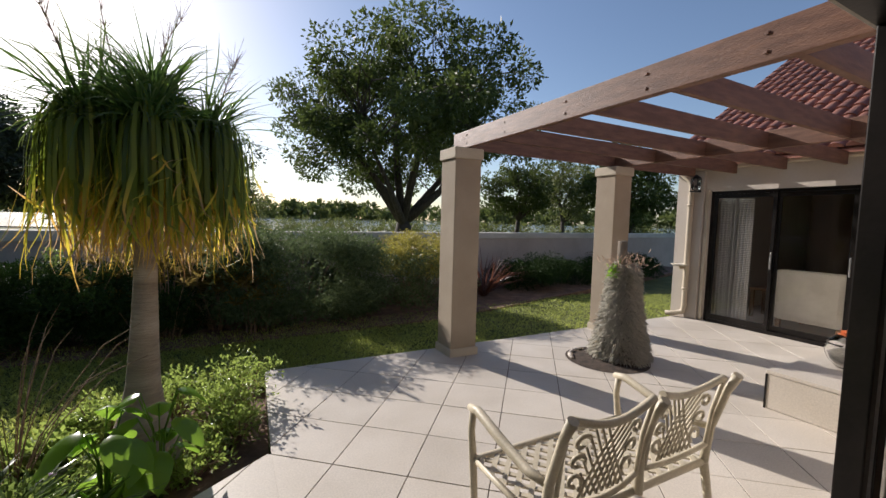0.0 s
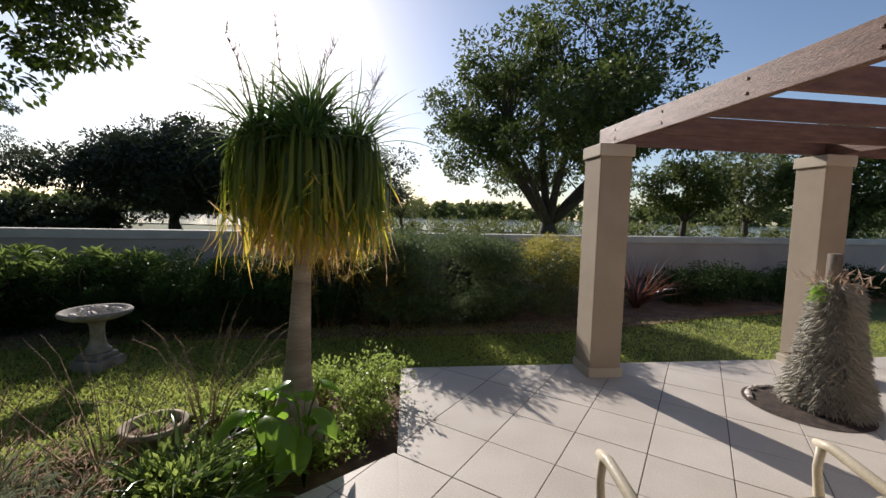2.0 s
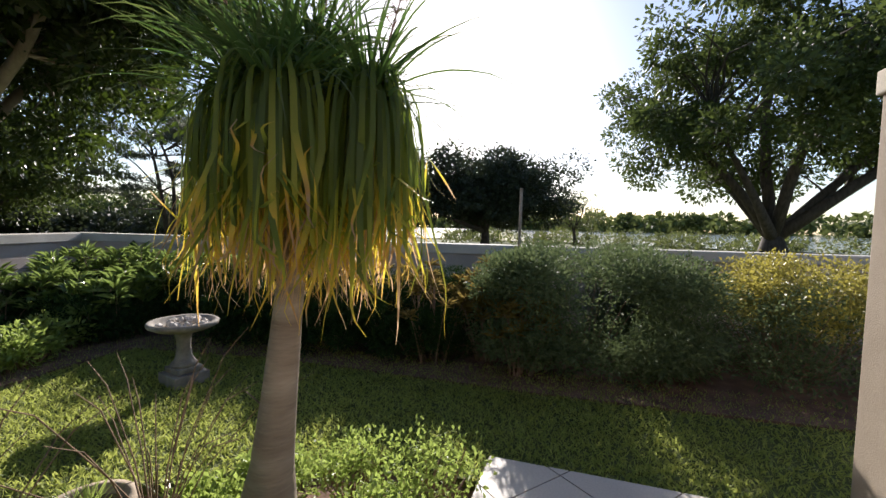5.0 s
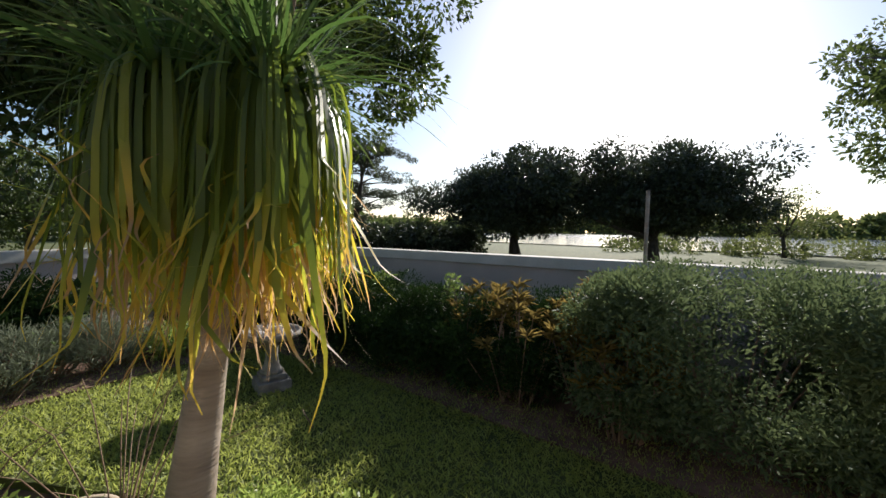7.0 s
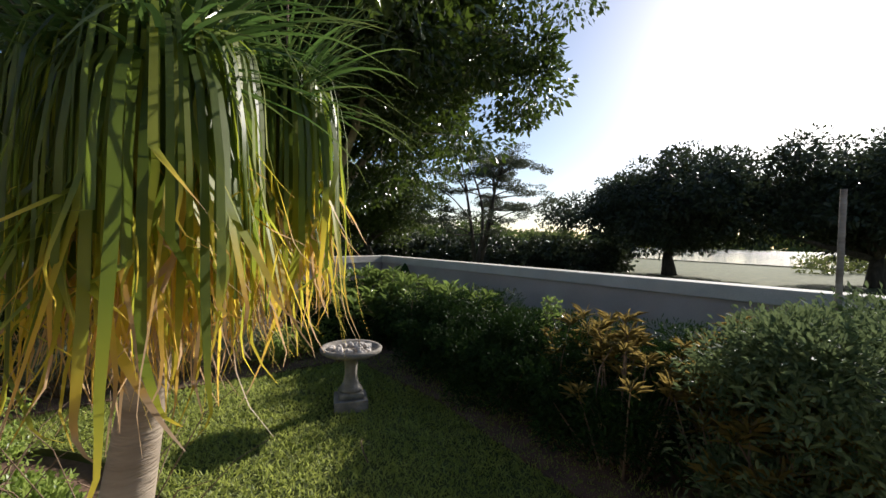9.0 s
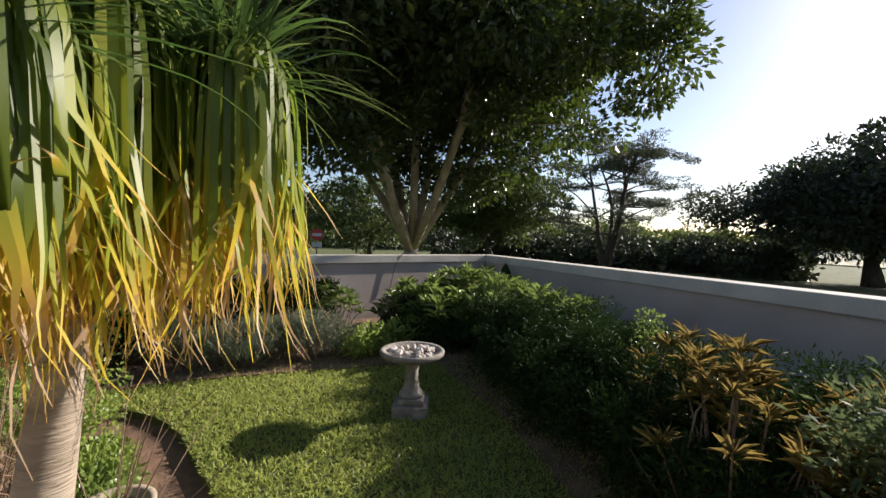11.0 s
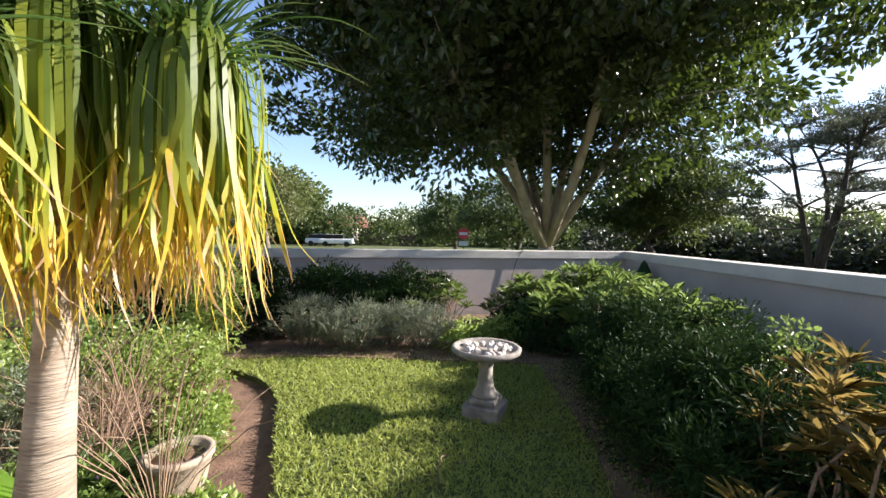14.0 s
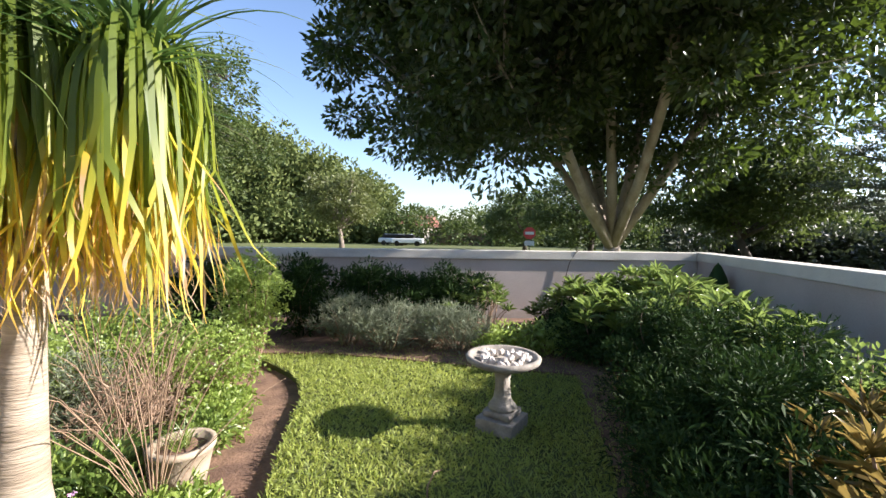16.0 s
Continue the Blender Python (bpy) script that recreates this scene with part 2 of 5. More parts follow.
def tube(bm, pts, radii, sides=8, cap=True):
    """A tapered tube along points."""
    pts = [Vector(p) for p in pts]
    rings = []
    side = Vector((1, 0, 0))
    for i, p in enumerate(pts):
        d = (pts[min(i + 1, len(pts) - 1)] - pts[max(i - 1, 0)])
        d = d.normalized() if d.length > 1e-9 else Vector((0, 0, 1))
        side = side - d * side.dot(d)
        side = side.normalized() if side.length > 1e-4 else d.orthogonal().normalized()
        up = d.cross(side)
        r = radii[i] if hasattr(radii, "__len__") else radii
        rings.append([bm.verts.new(p + (side * math.cos(a) + up * math.sin(a)) * r) for a in [2 * math.pi * k / sides for k in range(sides)]])
    for a, b in zip(rings, rings[1:]):
        for k in range(sides):
            f = bm.faces.new((a[k], a[(k + 1) % sides], b[(k + 1) % sides], b[k]))
            f.smooth = True
    if cap:
        bm.faces.new(rings[0][::-1])
        bm.faces.new(rings[-1])
    return bm


def lathe(profile, sides=32):
    """A turned body; profile holds (radius, height) pairs."""
    bm = bmesh.new()
    rings = []
    for r, z in profile:
        rings.append([bm.verts.new((r * math.cos(2 * math.pi * k / sides), r * math.sin(2 * math.pi * k / sides), z)) for k in range(sides)] if r > 1e-6 else [bm.verts.new((0, 0, z))])
    for a, b in zip(rings, rings[1:]):
        for k in range(sides):
            q = (k + 1) % sides
            if len(a) == 1 and len(b) == 1:
                continue
            vs = (a[0], b[q], b[k]) if len(a) == 1 else (a[k], a[q], b[0]) if len(b) == 1 else (a[k], a[q], b[q], b[k])
            bm.faces.new(vs).smooth = True
    bmesh.ops.recalc_face_normals(bm, faces=bm.faces)
    return bm


def leaves(name, pts, dirs, length, width, material, parent, rng, fold=0.25, label="", droop=0.0):
    """Many small folded leaves: at each point one, growing along its direction."""
    n = len(pts)
    d = dirs / (np.linalg.norm(dirs, axis=1, keepdims=True) + 1e-9)
    r = rng.normal(size=(n, 3))
    s = np.cross(d, r)
    s /= np.linalg.norm(s, axis=1, keepdims=True) + 1e-9
    u = np.cross(s, d)
    ln = length * rng.uniform(0.65, 1.25, (n, 1))
    wd = width * rng.uniform(0.7, 1.2, (n, 1))
    mid = pts + d * ln * 0.5
    tip = pts + d * ln - np.array([[0, 0, 1.0]]) * ln * droop
    v = np.stack([pts, mid + s * wd * 0.5 + u * wd * fold, tip, mid - s * wd * 0.5 + u * wd * fold], 1).reshape(-1, 3)
    i = np.arange(n) * 4
    f = np.concatenate([np.stack([i, i + 1, i + 2], 1), np.stack([i, i + 2, i + 3], 1)])
    me = bpy.data.meshes.new(name)
    me.vertices.add(len(v))
    me.vertices.foreach_set("co", v.astype(np.float32).ravel())
    me.loops.add(len(f) * 3)
    me.loops.foreach_set("vertex_index", f.astype(np.int32).ravel())
    me.polygons.add(len(f))
    me.polygons.foreach_set("loop_start", np.arange(len(f), dtype=np.int32) * 3)
    me.update(calc_edges=True)
    me.materials.append(material)
    ob = new(name, me)
    ob.parent = parent
    if label:
        ob["label"] = label
    return ob


def straps(name, roots, heads, lengths, width, droop, material, parent, rng, seg=7, label="", stiff=0.25, curl=0.25):
    """Long bending leaves; heads: first directions, droop: how fast they fall."""
    V, F, UV = [], [], []
    for p, d, ln in zip(roots, heads, lengths):
        p, d = np.array(p, float), np.array(d, float)
        d /= np.linalg.norm(d)
        side = np.cross(d, (0, 0, 1.0)) + 0.3 * rng.normal(size=3)
        side /= np.linalg.norm(side) + 1e-9
        w = width * rng.uniform(0.7, 1.25)
        k0 = len(V)
        dr = droop * rng.uniform(0.7, 1.3)
        wig = rng.normal(size=3) * curl
        for j in range(seg + 1):
            t = j / seg
            ww = w * (0.75 + 0.5 * t if t < 0.3 else 0.9 * (1 - ((t - 0.3) / 0.7) ** 1.6) + 0.04)
            V += [tuple(p - side * ww / 2), tuple(p + side * ww / 2)]
            UV += [(0, t), (1, t)]
            if j:
                a = k0 + 2 * (j - 1)
                F.append((a, a + 1, a + 3, a + 2))
            d = d + np.array((0, 0, -1.0)) * dr * (stiff + t) / seg + wig * (0.4 + t) / seg + rng.normal(size=3) * curl * 0.35 / seg ** 0.5
            d /= np.linalg.norm(d)
            p = p + d * ln / seg
    return rawpart(name, V, F, material, parent, label, UV, True)


def clumped(rng, centers, radii, per, spread=1.0):
    """Leaf places and directions round clump centres."""
    c = np.repeat(centers, per, 0)
    rr = np.repeat(radii, per)[:, None]
    o = rng.normal(size=c.shape)
    o /= np.linalg.norm(o, axis=1, keepdims=True)
    q = rng.uniform(0.25, 1.0, (len(c), 1)) ** 0.5
    o2 = o * np.array([[1, 1, 0.7]])
    return c + o2 * rr * q * spread, o + 0.6 * rng.normal(size=c.shape)


def limb_path(a, b, rng, bend=0.12, n=6):
    a, b = Vector(a), Vector(b)
    L = (b - a).length
    o = Vector(rng.normal(size=3)) * L * bend
    return [a.lerp(b, t) + o * math.sin(math.pi * t) + Vector((0, 0, L * 0.08 * math.sin(math.pi * t))) for t in [k / n for k in range(n + 1)]]


def tree(label, at, height, radius, bottom, seed, leaf, bark, clumps=90, per=90, size=0.22, trunk_r=0.3, fork=0.35, flat=1.0, kind_name="tree", stems=1, clump_r=0.16, off=(0, 0), solid=0.55):
    """A tree: forking tapered trunk, limbs to the crown's clumps, and a ragged crown of single leaves."""
    rng = np.random.default_rng(seed)
    t = thing(kind_name, label, "tree", at)
    cz, hz = (height + bottom) / 2, (height - bottom) / 2
    c = rng.normal(size=(clumps, 3))
    c /= np.linalg.norm(c, axis=1, keepdims=True)
    c *= rng.uniform(solid, 1.0, (clumps, 1))
    lump = 1 + 0.22 * np.sin(3 * np.arctan2(c[:, 1], c[:, 0]) + seed)[:, None] * (1 - np.abs(c[:, 2:3]))
    lobes = np.array([0.86 + 0.42 * noise.noise(Vector(q / np.linalg.norm(q)) * 2.1 + Vector((seed * 1.7, 0, 0))) for q in c])[:, None]
    c = c * lump * lobes * np.array([[radius, radius, hz]]) * 1.06
    c[:, 2] = np.where(c[:, 2] < 0, c[:, 2] * flat, c[:, 2]) + cz
    c[:, 0] += off[0]
    c[:, 1] += off[1]
    zf = bottom * fork + 0.6
    bm = bmesh.new()
    lean = rng.normal(size=2) * 0.15
    for s in range(stems):
        a = 2 * math.pi * s / stems + seed
        o = 0.0 if stems == 1 else 0.16
        tube(bm, [(o * math.cos(a), o * math.sin(a), -0.1), (o * 1.3 * math.cos(a) + lean[0] * 0.3, o * 1.3 * math.sin(a), zf * 0.35), (lean[0], lean[1], zf)], [trunk_r * 1.35, trunk_r, trunk_r * 0.85], 10)
    part("trunk", bm, bark, t)
    main = c[rng.choice(clumps, min(9, clumps), False)]
    joints = []
    for k, e in enumerate(main):
        pts = limb_path((lean[0], lean[1], zf - 0.1), e * 0.92 + np.array([0, 0, 0.08 * cz]), rng)
        part("limb", tube(bmesh.new(), pts, [trunk_r * 0.62 * (1 - 0.82 * j / 6) for j in range(7)], 7), bark, t)
        joints += pts[2:]
    J = np.array([tuple(p) for p in joints])
    bm = bmesh.new()
    for e in c:
        j = J[np.argmin(((J - e) ** 2).sum(1) + 0.4 * np.maximum(0, J[:, 2] - e[2]) ** 2)]
        tube(bm, limb_path(j, e, rng, 0.1, 4), [trunk_r * 0.14, trunk_r * 0.11, trunk_r * 0.085, trunk_r * 0.06, trunk_r * 0.03], 5, False)
    b = part("branch_mass", bm, bark, t)
    b["kind"] = "stuff"
    rad = radius * clump_r * rng.uniform(0.7, 1.5, clumps)
    p, d = clumped(rng, c, rad, per)
    leaves("crown", p, d + np.array([[0, 0, -0.2]]), size, size * 0.5, leaf, t, rng)["kind"] = "stuff"
    return t


def bush(name, label, at, rx, ry, h, seed, leaf, count=1500, size=0.06, width=0.02, stems=14, rz=0.0, low=0.1, up=0.4, twig=None, clumps=60, cr=0.2, category="bush", solid=0.5, box_like=False, leaf_name="foliage"):
    rng = np.random.default_rng(seed)
    t = thing(name, label, category, at, rz)
    c = rng.normal(size=(clumps, 3))
    c /= np.linalg.norm(c, axis=1, keepdims=True)
    if box_like:
        c = np.sign(c) * np.abs(c) ** 0.55
    c *= rng.uniform(solid, 1.0, (clumps, 1))
    c = c * np.array([[rx * 0.88, ry * 0.88, (h - low) * 0.46]])
    c[:, 2] += (h + low) / 2
    bm = bmesh.new()
    for e in c[:: max(1, clumps // stems)]:
        tube(bm, limb_path((e[0] * 0.25, e[1] * 0.25, -0.03), e, rng, 0.08, 4), [0.012, 0.010, 0.008, 0.006, 0.003], 5, False)
    part("stem_mass", bm, twig or M_TWIG, t)["kind"] = "stuff"
    rad = np.full(clumps, min(rx, ry, h) * cr) * rng.uniform(0.8, 1.4, clumps)
    p, d = clumped(rng, c, rad, max(1, count // clumps))
    p[:, 2] = np.maximum(p[:, 2], 0.02)
    leaves(leaf_name, p, d + np.array([[0, 0, up]]), size, width, leaf, t, rng, droop=0.15)["kind"] = "stuff"
    return t


def rosette_bush(name, label, at, heads, rx, ry, h, seed, leaf, blades=16, length=0.16, width=0.022, rz=0.0, category="bush", spread=0.9):
    """Stems that each end in a whorl of narrow leaves."""
    rng = np.random.default_rng(seed)
    t = thing(name, label, category, at, rz)
    bm = bmesh.new()
    P, D = [], []
    for k in range(heads):
        a, q = rng.uniform(0, 2 * math.pi), rng.uniform(0, 1) ** 0.5
        x, y = rx * q * math.cos(a), ry * q * math.sin(a)
        z = h * rng.uniform(0.62, 1.0) * (1 - 0.35 * q * q)
        tube(bm, limb_path((x * 0.4, y * 0.4, -0.03), (x, y, z), rng, 0.06, 4), [0.011, 0.009, 0.007, 0.006, 0.004], 5, False)
        for j in range(blades):
            b = rng.uniform(0, 2 * math.pi)
            e = rng.uniform(0.2, 1.7)
            zz = z - rng.uniform(0, 0.05)
            P.append((x + rng.normal() * 0.01, y + rng.normal() * 0.01, zz))
            D.append((math.cos(b) * spread, math.sin(b) * spread, e))
    part("stem_mass", bm, M_TWIG, t)["kind"] = "stuff"
    leaves("foliage", np.array(P), np.array(D), length, width, leaf, t, rng, droop=0.25)["kind"] = "stuff"
    return t


# ---------------------------------------------------------------- plan
HA = 22.0                                   # the house's axis
hu, hv = Vector((math.cos(radians(HA)), math.sin(radians(HA)), 0)), Vector((-math.sin(radians(HA)), math.cos(radians(HA)), 0))


def hp(u, v, z=0.0):
    """A place in the house's own axes."""
    return hu * u + hv * v + Vector((0, 0, z))


HM = pose(0, 0, 0, 0, 0, HA)
WC = Vector((-10.5, 3.22, 0))                # corner of the garden walls
WA, WB = 29.5, -45.5                        # the two walls' directions
wa, wb = Vector((math.cos(radians(WA)), math.sin(radians(WA)), 0)), Vector((math.cos(radians(WB)), math.sin(radians(WB)), 0))
na, nb = Vector((math.sin(radians(WA)), -math.cos(radians(WA)), 0)), Vector((-math.sin(radians(WB)), math.cos(radians(WB)), 0))
GZ = -0.05                                  # lawn level
BZ = GZ - 0.065                             # soil level of the palm bed


def along(s, d, z=GZ):
    """A place s along the long wall and d in front of it."""
    p = WC + wa * s + na * d
    return (p.x, p.y, z)


def along2(s, d, z=GZ):
    p = WC + wb * s + nb * d
    return (p.x, p.y, z)


# ---------------------------------------------------------------- ground, lake, walls
def sheet(name, outline, z, material, label, category, thick=0.0):
    bm = bmesh.new()
    f = bm.faces.new([bm.verts.new((x, y, z)) for x, y in outline])
    if f.normal.z < 0:
        f.normal_flip()
    if thick:
        g = bmesh.ops.extrude_face_region(bm, geom=[f])
        bmesh.ops.translate(bm, vec=(0, 0, -thick), verts=[v for v in g["geom"] if isinstance(v, bmesh.types.BMVert)])
        bmesh.ops.recalc_face_normals(bm, faces=bm.faces)
    ob = part(name, bm, material)
    return tagged(ob, label, category, kind="structure")


sheet("ground", [(-1500, -1500), (1500, -1500), (1500, 1500), (-1500, 1500)], GZ - 0.09, M_LAWNBASE, "green grassy ground reaching to the horizon", "ground")
sheet("water", [(-140, 38), (-60, 34), (-10, 47), (40, 52), (160, 60), (400, 140), (300, 330), (-60, 300), (-300, 190), (-330, 60)], GZ + 0.03, M_WATER, "still grey lake water beyond the garden wall", "water")


def garden_wall(name, direction, length, height, label, start=0.0):
    """A plastered wall with a coping, its inner face on the line from the corner."""
    e = thing(name, label, "wall", (WC.x, WC.y, 0), direction, kind="structure")
    sgn = -1 if direction < 0 else 1
    y0, y1 = (0.0, 0.22) if sgn > 0 else (-0.22, 0.0)
    part("wall_body", boxed(start, length, y0, y1, -0.25, height - 0.16), M_GARDENWALL, e)
    part("coping", boxed(start - 0.03, length, y0 - 0.045, y1 + 0.045, height - 0.16, height, 0.012), M_COPING, e, "pale rendered coping")
    return e


garden_wall("wall_north", WA, 26.0, 1.24, "plastered grey garden wall with a pale coping", -0.22)
garden_wall("wall_west", WB, 20.0, 1.235, "plastered beige garden wall with pale coping, partly shaded")

# ---------------------------------------------------------------- garden ground
BED = [(-1.0, 3.62), (-1.7, 3.35), (-2.15, 2.85), (-2.62, 2.2), (-3.1, 1.55), (-3.5, 0.95), (-3.62, 0.1), (-3.3, -2.2), (-1.5, -1.6)]


def rounded(pts, n=5):
    """A smooth curve through points."""
    out = []
    for i in range(len(pts) - 1):
        p0, p1, p2, p3 = [pts[min(max(k, 0), len(pts) - 1)] for k in (i - 1, i, i + 1, i + 2)]
        for j in range(n):
            t = j / n
            out.append(tuple(0.5 * (2 * b + (c - a) * t + (2 * a - 5 * b + 4 * c - d) * t * t + (3 * b - a - 3 * c + d) * t ** 3) for a, b, c, d in zip(p0, p1, p2, p3)))
    return out + [pts[-1]]


BED = rounded(BED)
LAWN_LEFT = BED[:36]


def inside(poly, x, y):
    r = np.zeros(len(x), bool)
    j = len(poly) - 1
    for i in range(len(poly)):
        xi, yi = poly[i][0], poly[i][1]
        xj, yj = poly[j][0], poly[j][1]
        if yi != yj:
            r ^= ((yi > y) != (yj > y)) & (x < (xj - xi) * (y - yi) / (yj - yi) + xi)
        j = i
    return r


def soil_bed(name, outline, label, seed):
    """Lumpy soil over an outline."""
    return sheet(name, outline, {1: GZ - 0.08, 2: GZ + 0.004, 3: GZ + 0.010}[seed], M_SOIL, label, "soil", 0.0 if seed == 1 else 0.12)


bed_out = BED + [tuple(hp(-1.32, 0.25))[:2], tuple(hp(-1.32, 1.3))[:2], tuple(hp(0.28, 2.40))[:2], tuple(hp(0.33, 3.5))[:2]]
soil_bed("ground_bed", bed_out, "brown bare soil of a planting bed", 1)
soil_bed("ground_border", [along(s, d)[:2] for s, d in ((0, 0), (24, 0), (24, 1.2), (14.5, 2.6), (11.5, 3.05), (8.8, 2.85), (5.8, 2.5), (3.4, 2.6), (1.2, 3.6))] , "dark soil under the shrubs along the wall", 2)
soil_bed("ground_west_border", [along2(s, d)[:2] for s, d in ((0.05, 0.05), (14, 0.05), (14, 2.4), (6.5, 2.3), (5.0, 2.7), (3.2, 3.2))], "reddish soil under the shrubs by the wall", 3)

LAWN = [(-4.2, -0.9), (-4.35, -0.3), (-5.0, 0.45), (-5.9, 1.7), (-6.6, 2.75), (-5.7, 3.7), (-4.88, 4.29), (-3.43, 4.84), (-2.03, 5.49), (0.47, 6.59), (4.4, 8.6), (6.6, 8.6), tuple(hp(7.4, 4.02))[:2], tuple(hp(0.33, 4.02))[:2]] + LAWN_LEFT
rng = np.random.default_rng(11)
gx, gy = rng.uniform(-6.8, 6.6, 420000), rng.uniform(-1.0, 8.6, 420000)
near = (gx + 2.5) ** 2 + (gy - 3.0) ** 2
keep = inside(LAWN, gx, gy) & (rng.uniform(0, 1, len(gx)) < np.clip(9.0 / (near + 0.1), 0.35, 1.0))
gx, gy = gx[keep], gy[keep]
sheet("lawn_ground", LAWN, GZ - 0.02, M_LAWNBASE, "raised turf under the mown lawn", "lawn", 0.1)
lawn = thing("lawn", "short sunlit green lawn grass, mown", "lawn", (0, 0, 0), kind="stuff")
leaves("grass_mass", np.stack([gx, gy, np.full(len(gx), GZ - 0.02)], 1), rng.normal(size=(len(gx), 3)) * [0.75, 0.75, 0.2] + [0, 0, 0.75], 0.055, 0.011, L_GRASS, lawn, rng, 0.1)["kind"] = "stuff"

# ---------------------------------------------------------------- patio
def clip_poly(poly, a, b):
    """The part of a polygon to the left of the line from a to b."""
    out = []
    for i, p in enumerate(poly):
        q = poly[(i + 1) % len(poly)]
        sp = (b[0] - a[0]) * (p[1] - a[1]) - (b[1] - a[1]) * (p[0] - a[0])
        sq = (b[0] - a[0]) * (q[1] - a[1]) - (b[1] - a[1]) * (q[0] - a[0])
        if sp >= 0:
            out.append(p)
        if sp * sq < 0:
            t = sp / (sp - sq)
            out.append((p[0] + t * (q[0] - p[0]), p[1] + t * (q[1] - p[1])))
    return out


def area(poly):
    return 0.5 * abs(sum(p[0] * q[1] - q[0] * p[1] for p, q in zip(poly, poly[1:] + poly[:1]))) if len(poly) > 2 else 0


PATIO = [[tuple(hp(*p))[:2] for p in reg] for reg in (
    ((0.29, 0.2), (7.0, 0.2), (7.0, 3.95), (0.35, 3.95), (0.29, 2.43)),
    ((-1.3, 0.2), (0.29, 0.2), (0.29, 2.43), (-1.3, 1.32)))]
patio_outline = [tuple(hp(*p))[:2] for p in ((-1.3, 0.2), (7.0, 0.2), (7.0, 3.945), (0.355, 3.945), (0.295, 2.425), (-1.3, 1.315))]
patio = sheet("patio", patio_outline, -0.006, M_GROUT, "patio of large cream square tiles with dark joints", "patio", 0.12)
TILE, TA = 0.49, -17.7
tu, tv = (math.cos(radians(TA)), math.sin(radians(TA))), (-math.sin(radians(TA)), math.cos(radians(TA)))
T0 = (0.079, 3.135)
tile_count = 0
for i in range(-12, 16):
    for j in range(-12, 14):
        g = 0.0035
        sq = [(T0[0] + tu[0] * (i + a) * TILE + tv[0] * (j + b) * TILE + tu[0] * (g if a == 0 else -g) + tv[0] * (g if b == 0 else -g),
               T0[1] + tu[1] * (i + a) * TILE + tv[1] * (j + b) * TILE + tu[1] * (g if a == 0 else -g) + tv[1] * (g if b == 0 else -g)) for a, b in ((0, 0), (1, 0), (1, 1), (0, 1))]
        for reg in PATIO:
            p = sq
            for a, b in zip(reg, reg[1:] + reg[:1]):
                p = clip_poly(p, a, b)
                if len(p) < 3:
                    break
            if len(p) < 3 or area(p) < 0.002:
                continue
            n = len(p)
            cx, cy = sum(q[0] for q in p) / n, sum(q[1] for q in p) / n
            dz = 0.0008 * math.sin(i * 12.9 + j * 78.2)
            ins = [(cx + (x - cx) * 0.993, cy + (y - cy) * 0.993) for x, y in p]
            v = [(x, y, -0.006) for x, y in p] + [(x, y, -0.001 + dz) for x, y in p] + [(x, y, dz) for x, y in ins]
            f = [tuple(range(2 * n, 3 * n))]
            for r in (0, n):
                f += [(r + k, r + (k + 1) % n, r + n + (k + 1) % n, r + n + k) for k in range(n)]
            rawpart("tile", v, f, M_TILE, patio)

# ---------------------------------------------------------------- columns and pergola
def column(u, v, seed):
    c = hp(u, v)
    e = thing("column", "square tan plastered pergola column with pale cap and plinth", "column", c, HA, "pergola columns")
    w = 0.165
    part("shaft", boxed(-w, w, -w, w, -0.05, 2.23, 0.008), M_COLUMN, e)
    part("cap", boxed(-w - 0.02, w + 0.02, -w - 0.02, w + 0.02, 2.23, 2.35, 0.01), M_CAP, e, "pale plaster cap")
    part("plinth", boxed(-w - 0.02, w + 0.02, -w - 0.02, w + 0.02, -0.1, 0.09, 0.008), M_CAP, e, "pale plaster plinth")
    return e


C1, C2, CV = 2.42, 4.95, 3.75
column(C1, CV, 1)
column(C2, CV, 2)

WINGU = 6.98


def timber(parent, name, u0, u1, v0, v1, z0, z1):
    return part(name, boxed(u0, u1, v0, v1, z0, z1, 0.006), M_BEAM, parent)


perg = thing("pergola", "brown stained timber pergola with long beams and rafters", "pergola", (0, 0, 0), HA)
timber(perg, "beam", C1 - 0.03, C1 + 0.03, 0.2, CV + 0.14, 2.352, 2.54)
timber(perg, "beam", C2 - 0.03, C2 + 0.03, 0.2, CV + 0.10, 2.352, 2.54)
for v in (3.74, 3.12, 2.50, 1.88, 1.26, 0.64):
    timber(perg, "rafter", C1 + 0.032, C2 - 0.032, v - 0.022, v + 0.022, 2.36, 2.52)
    timber(perg, "rafter", C2 + 0.032, WINGU - 0.16, v - 0.022, v + 0.022, 2.36, 2.52)
for v in (0.75, 1.4, 2.1, 2.9, 3.6):
    for z in (2.40, 2.49):
        part("bolt", boxed(C1 - 0.036, C1 - 0.03, v - 0.009, v + 0.009, z - 0.009, z + 0.009, 0.003), M_BEAM, perg)

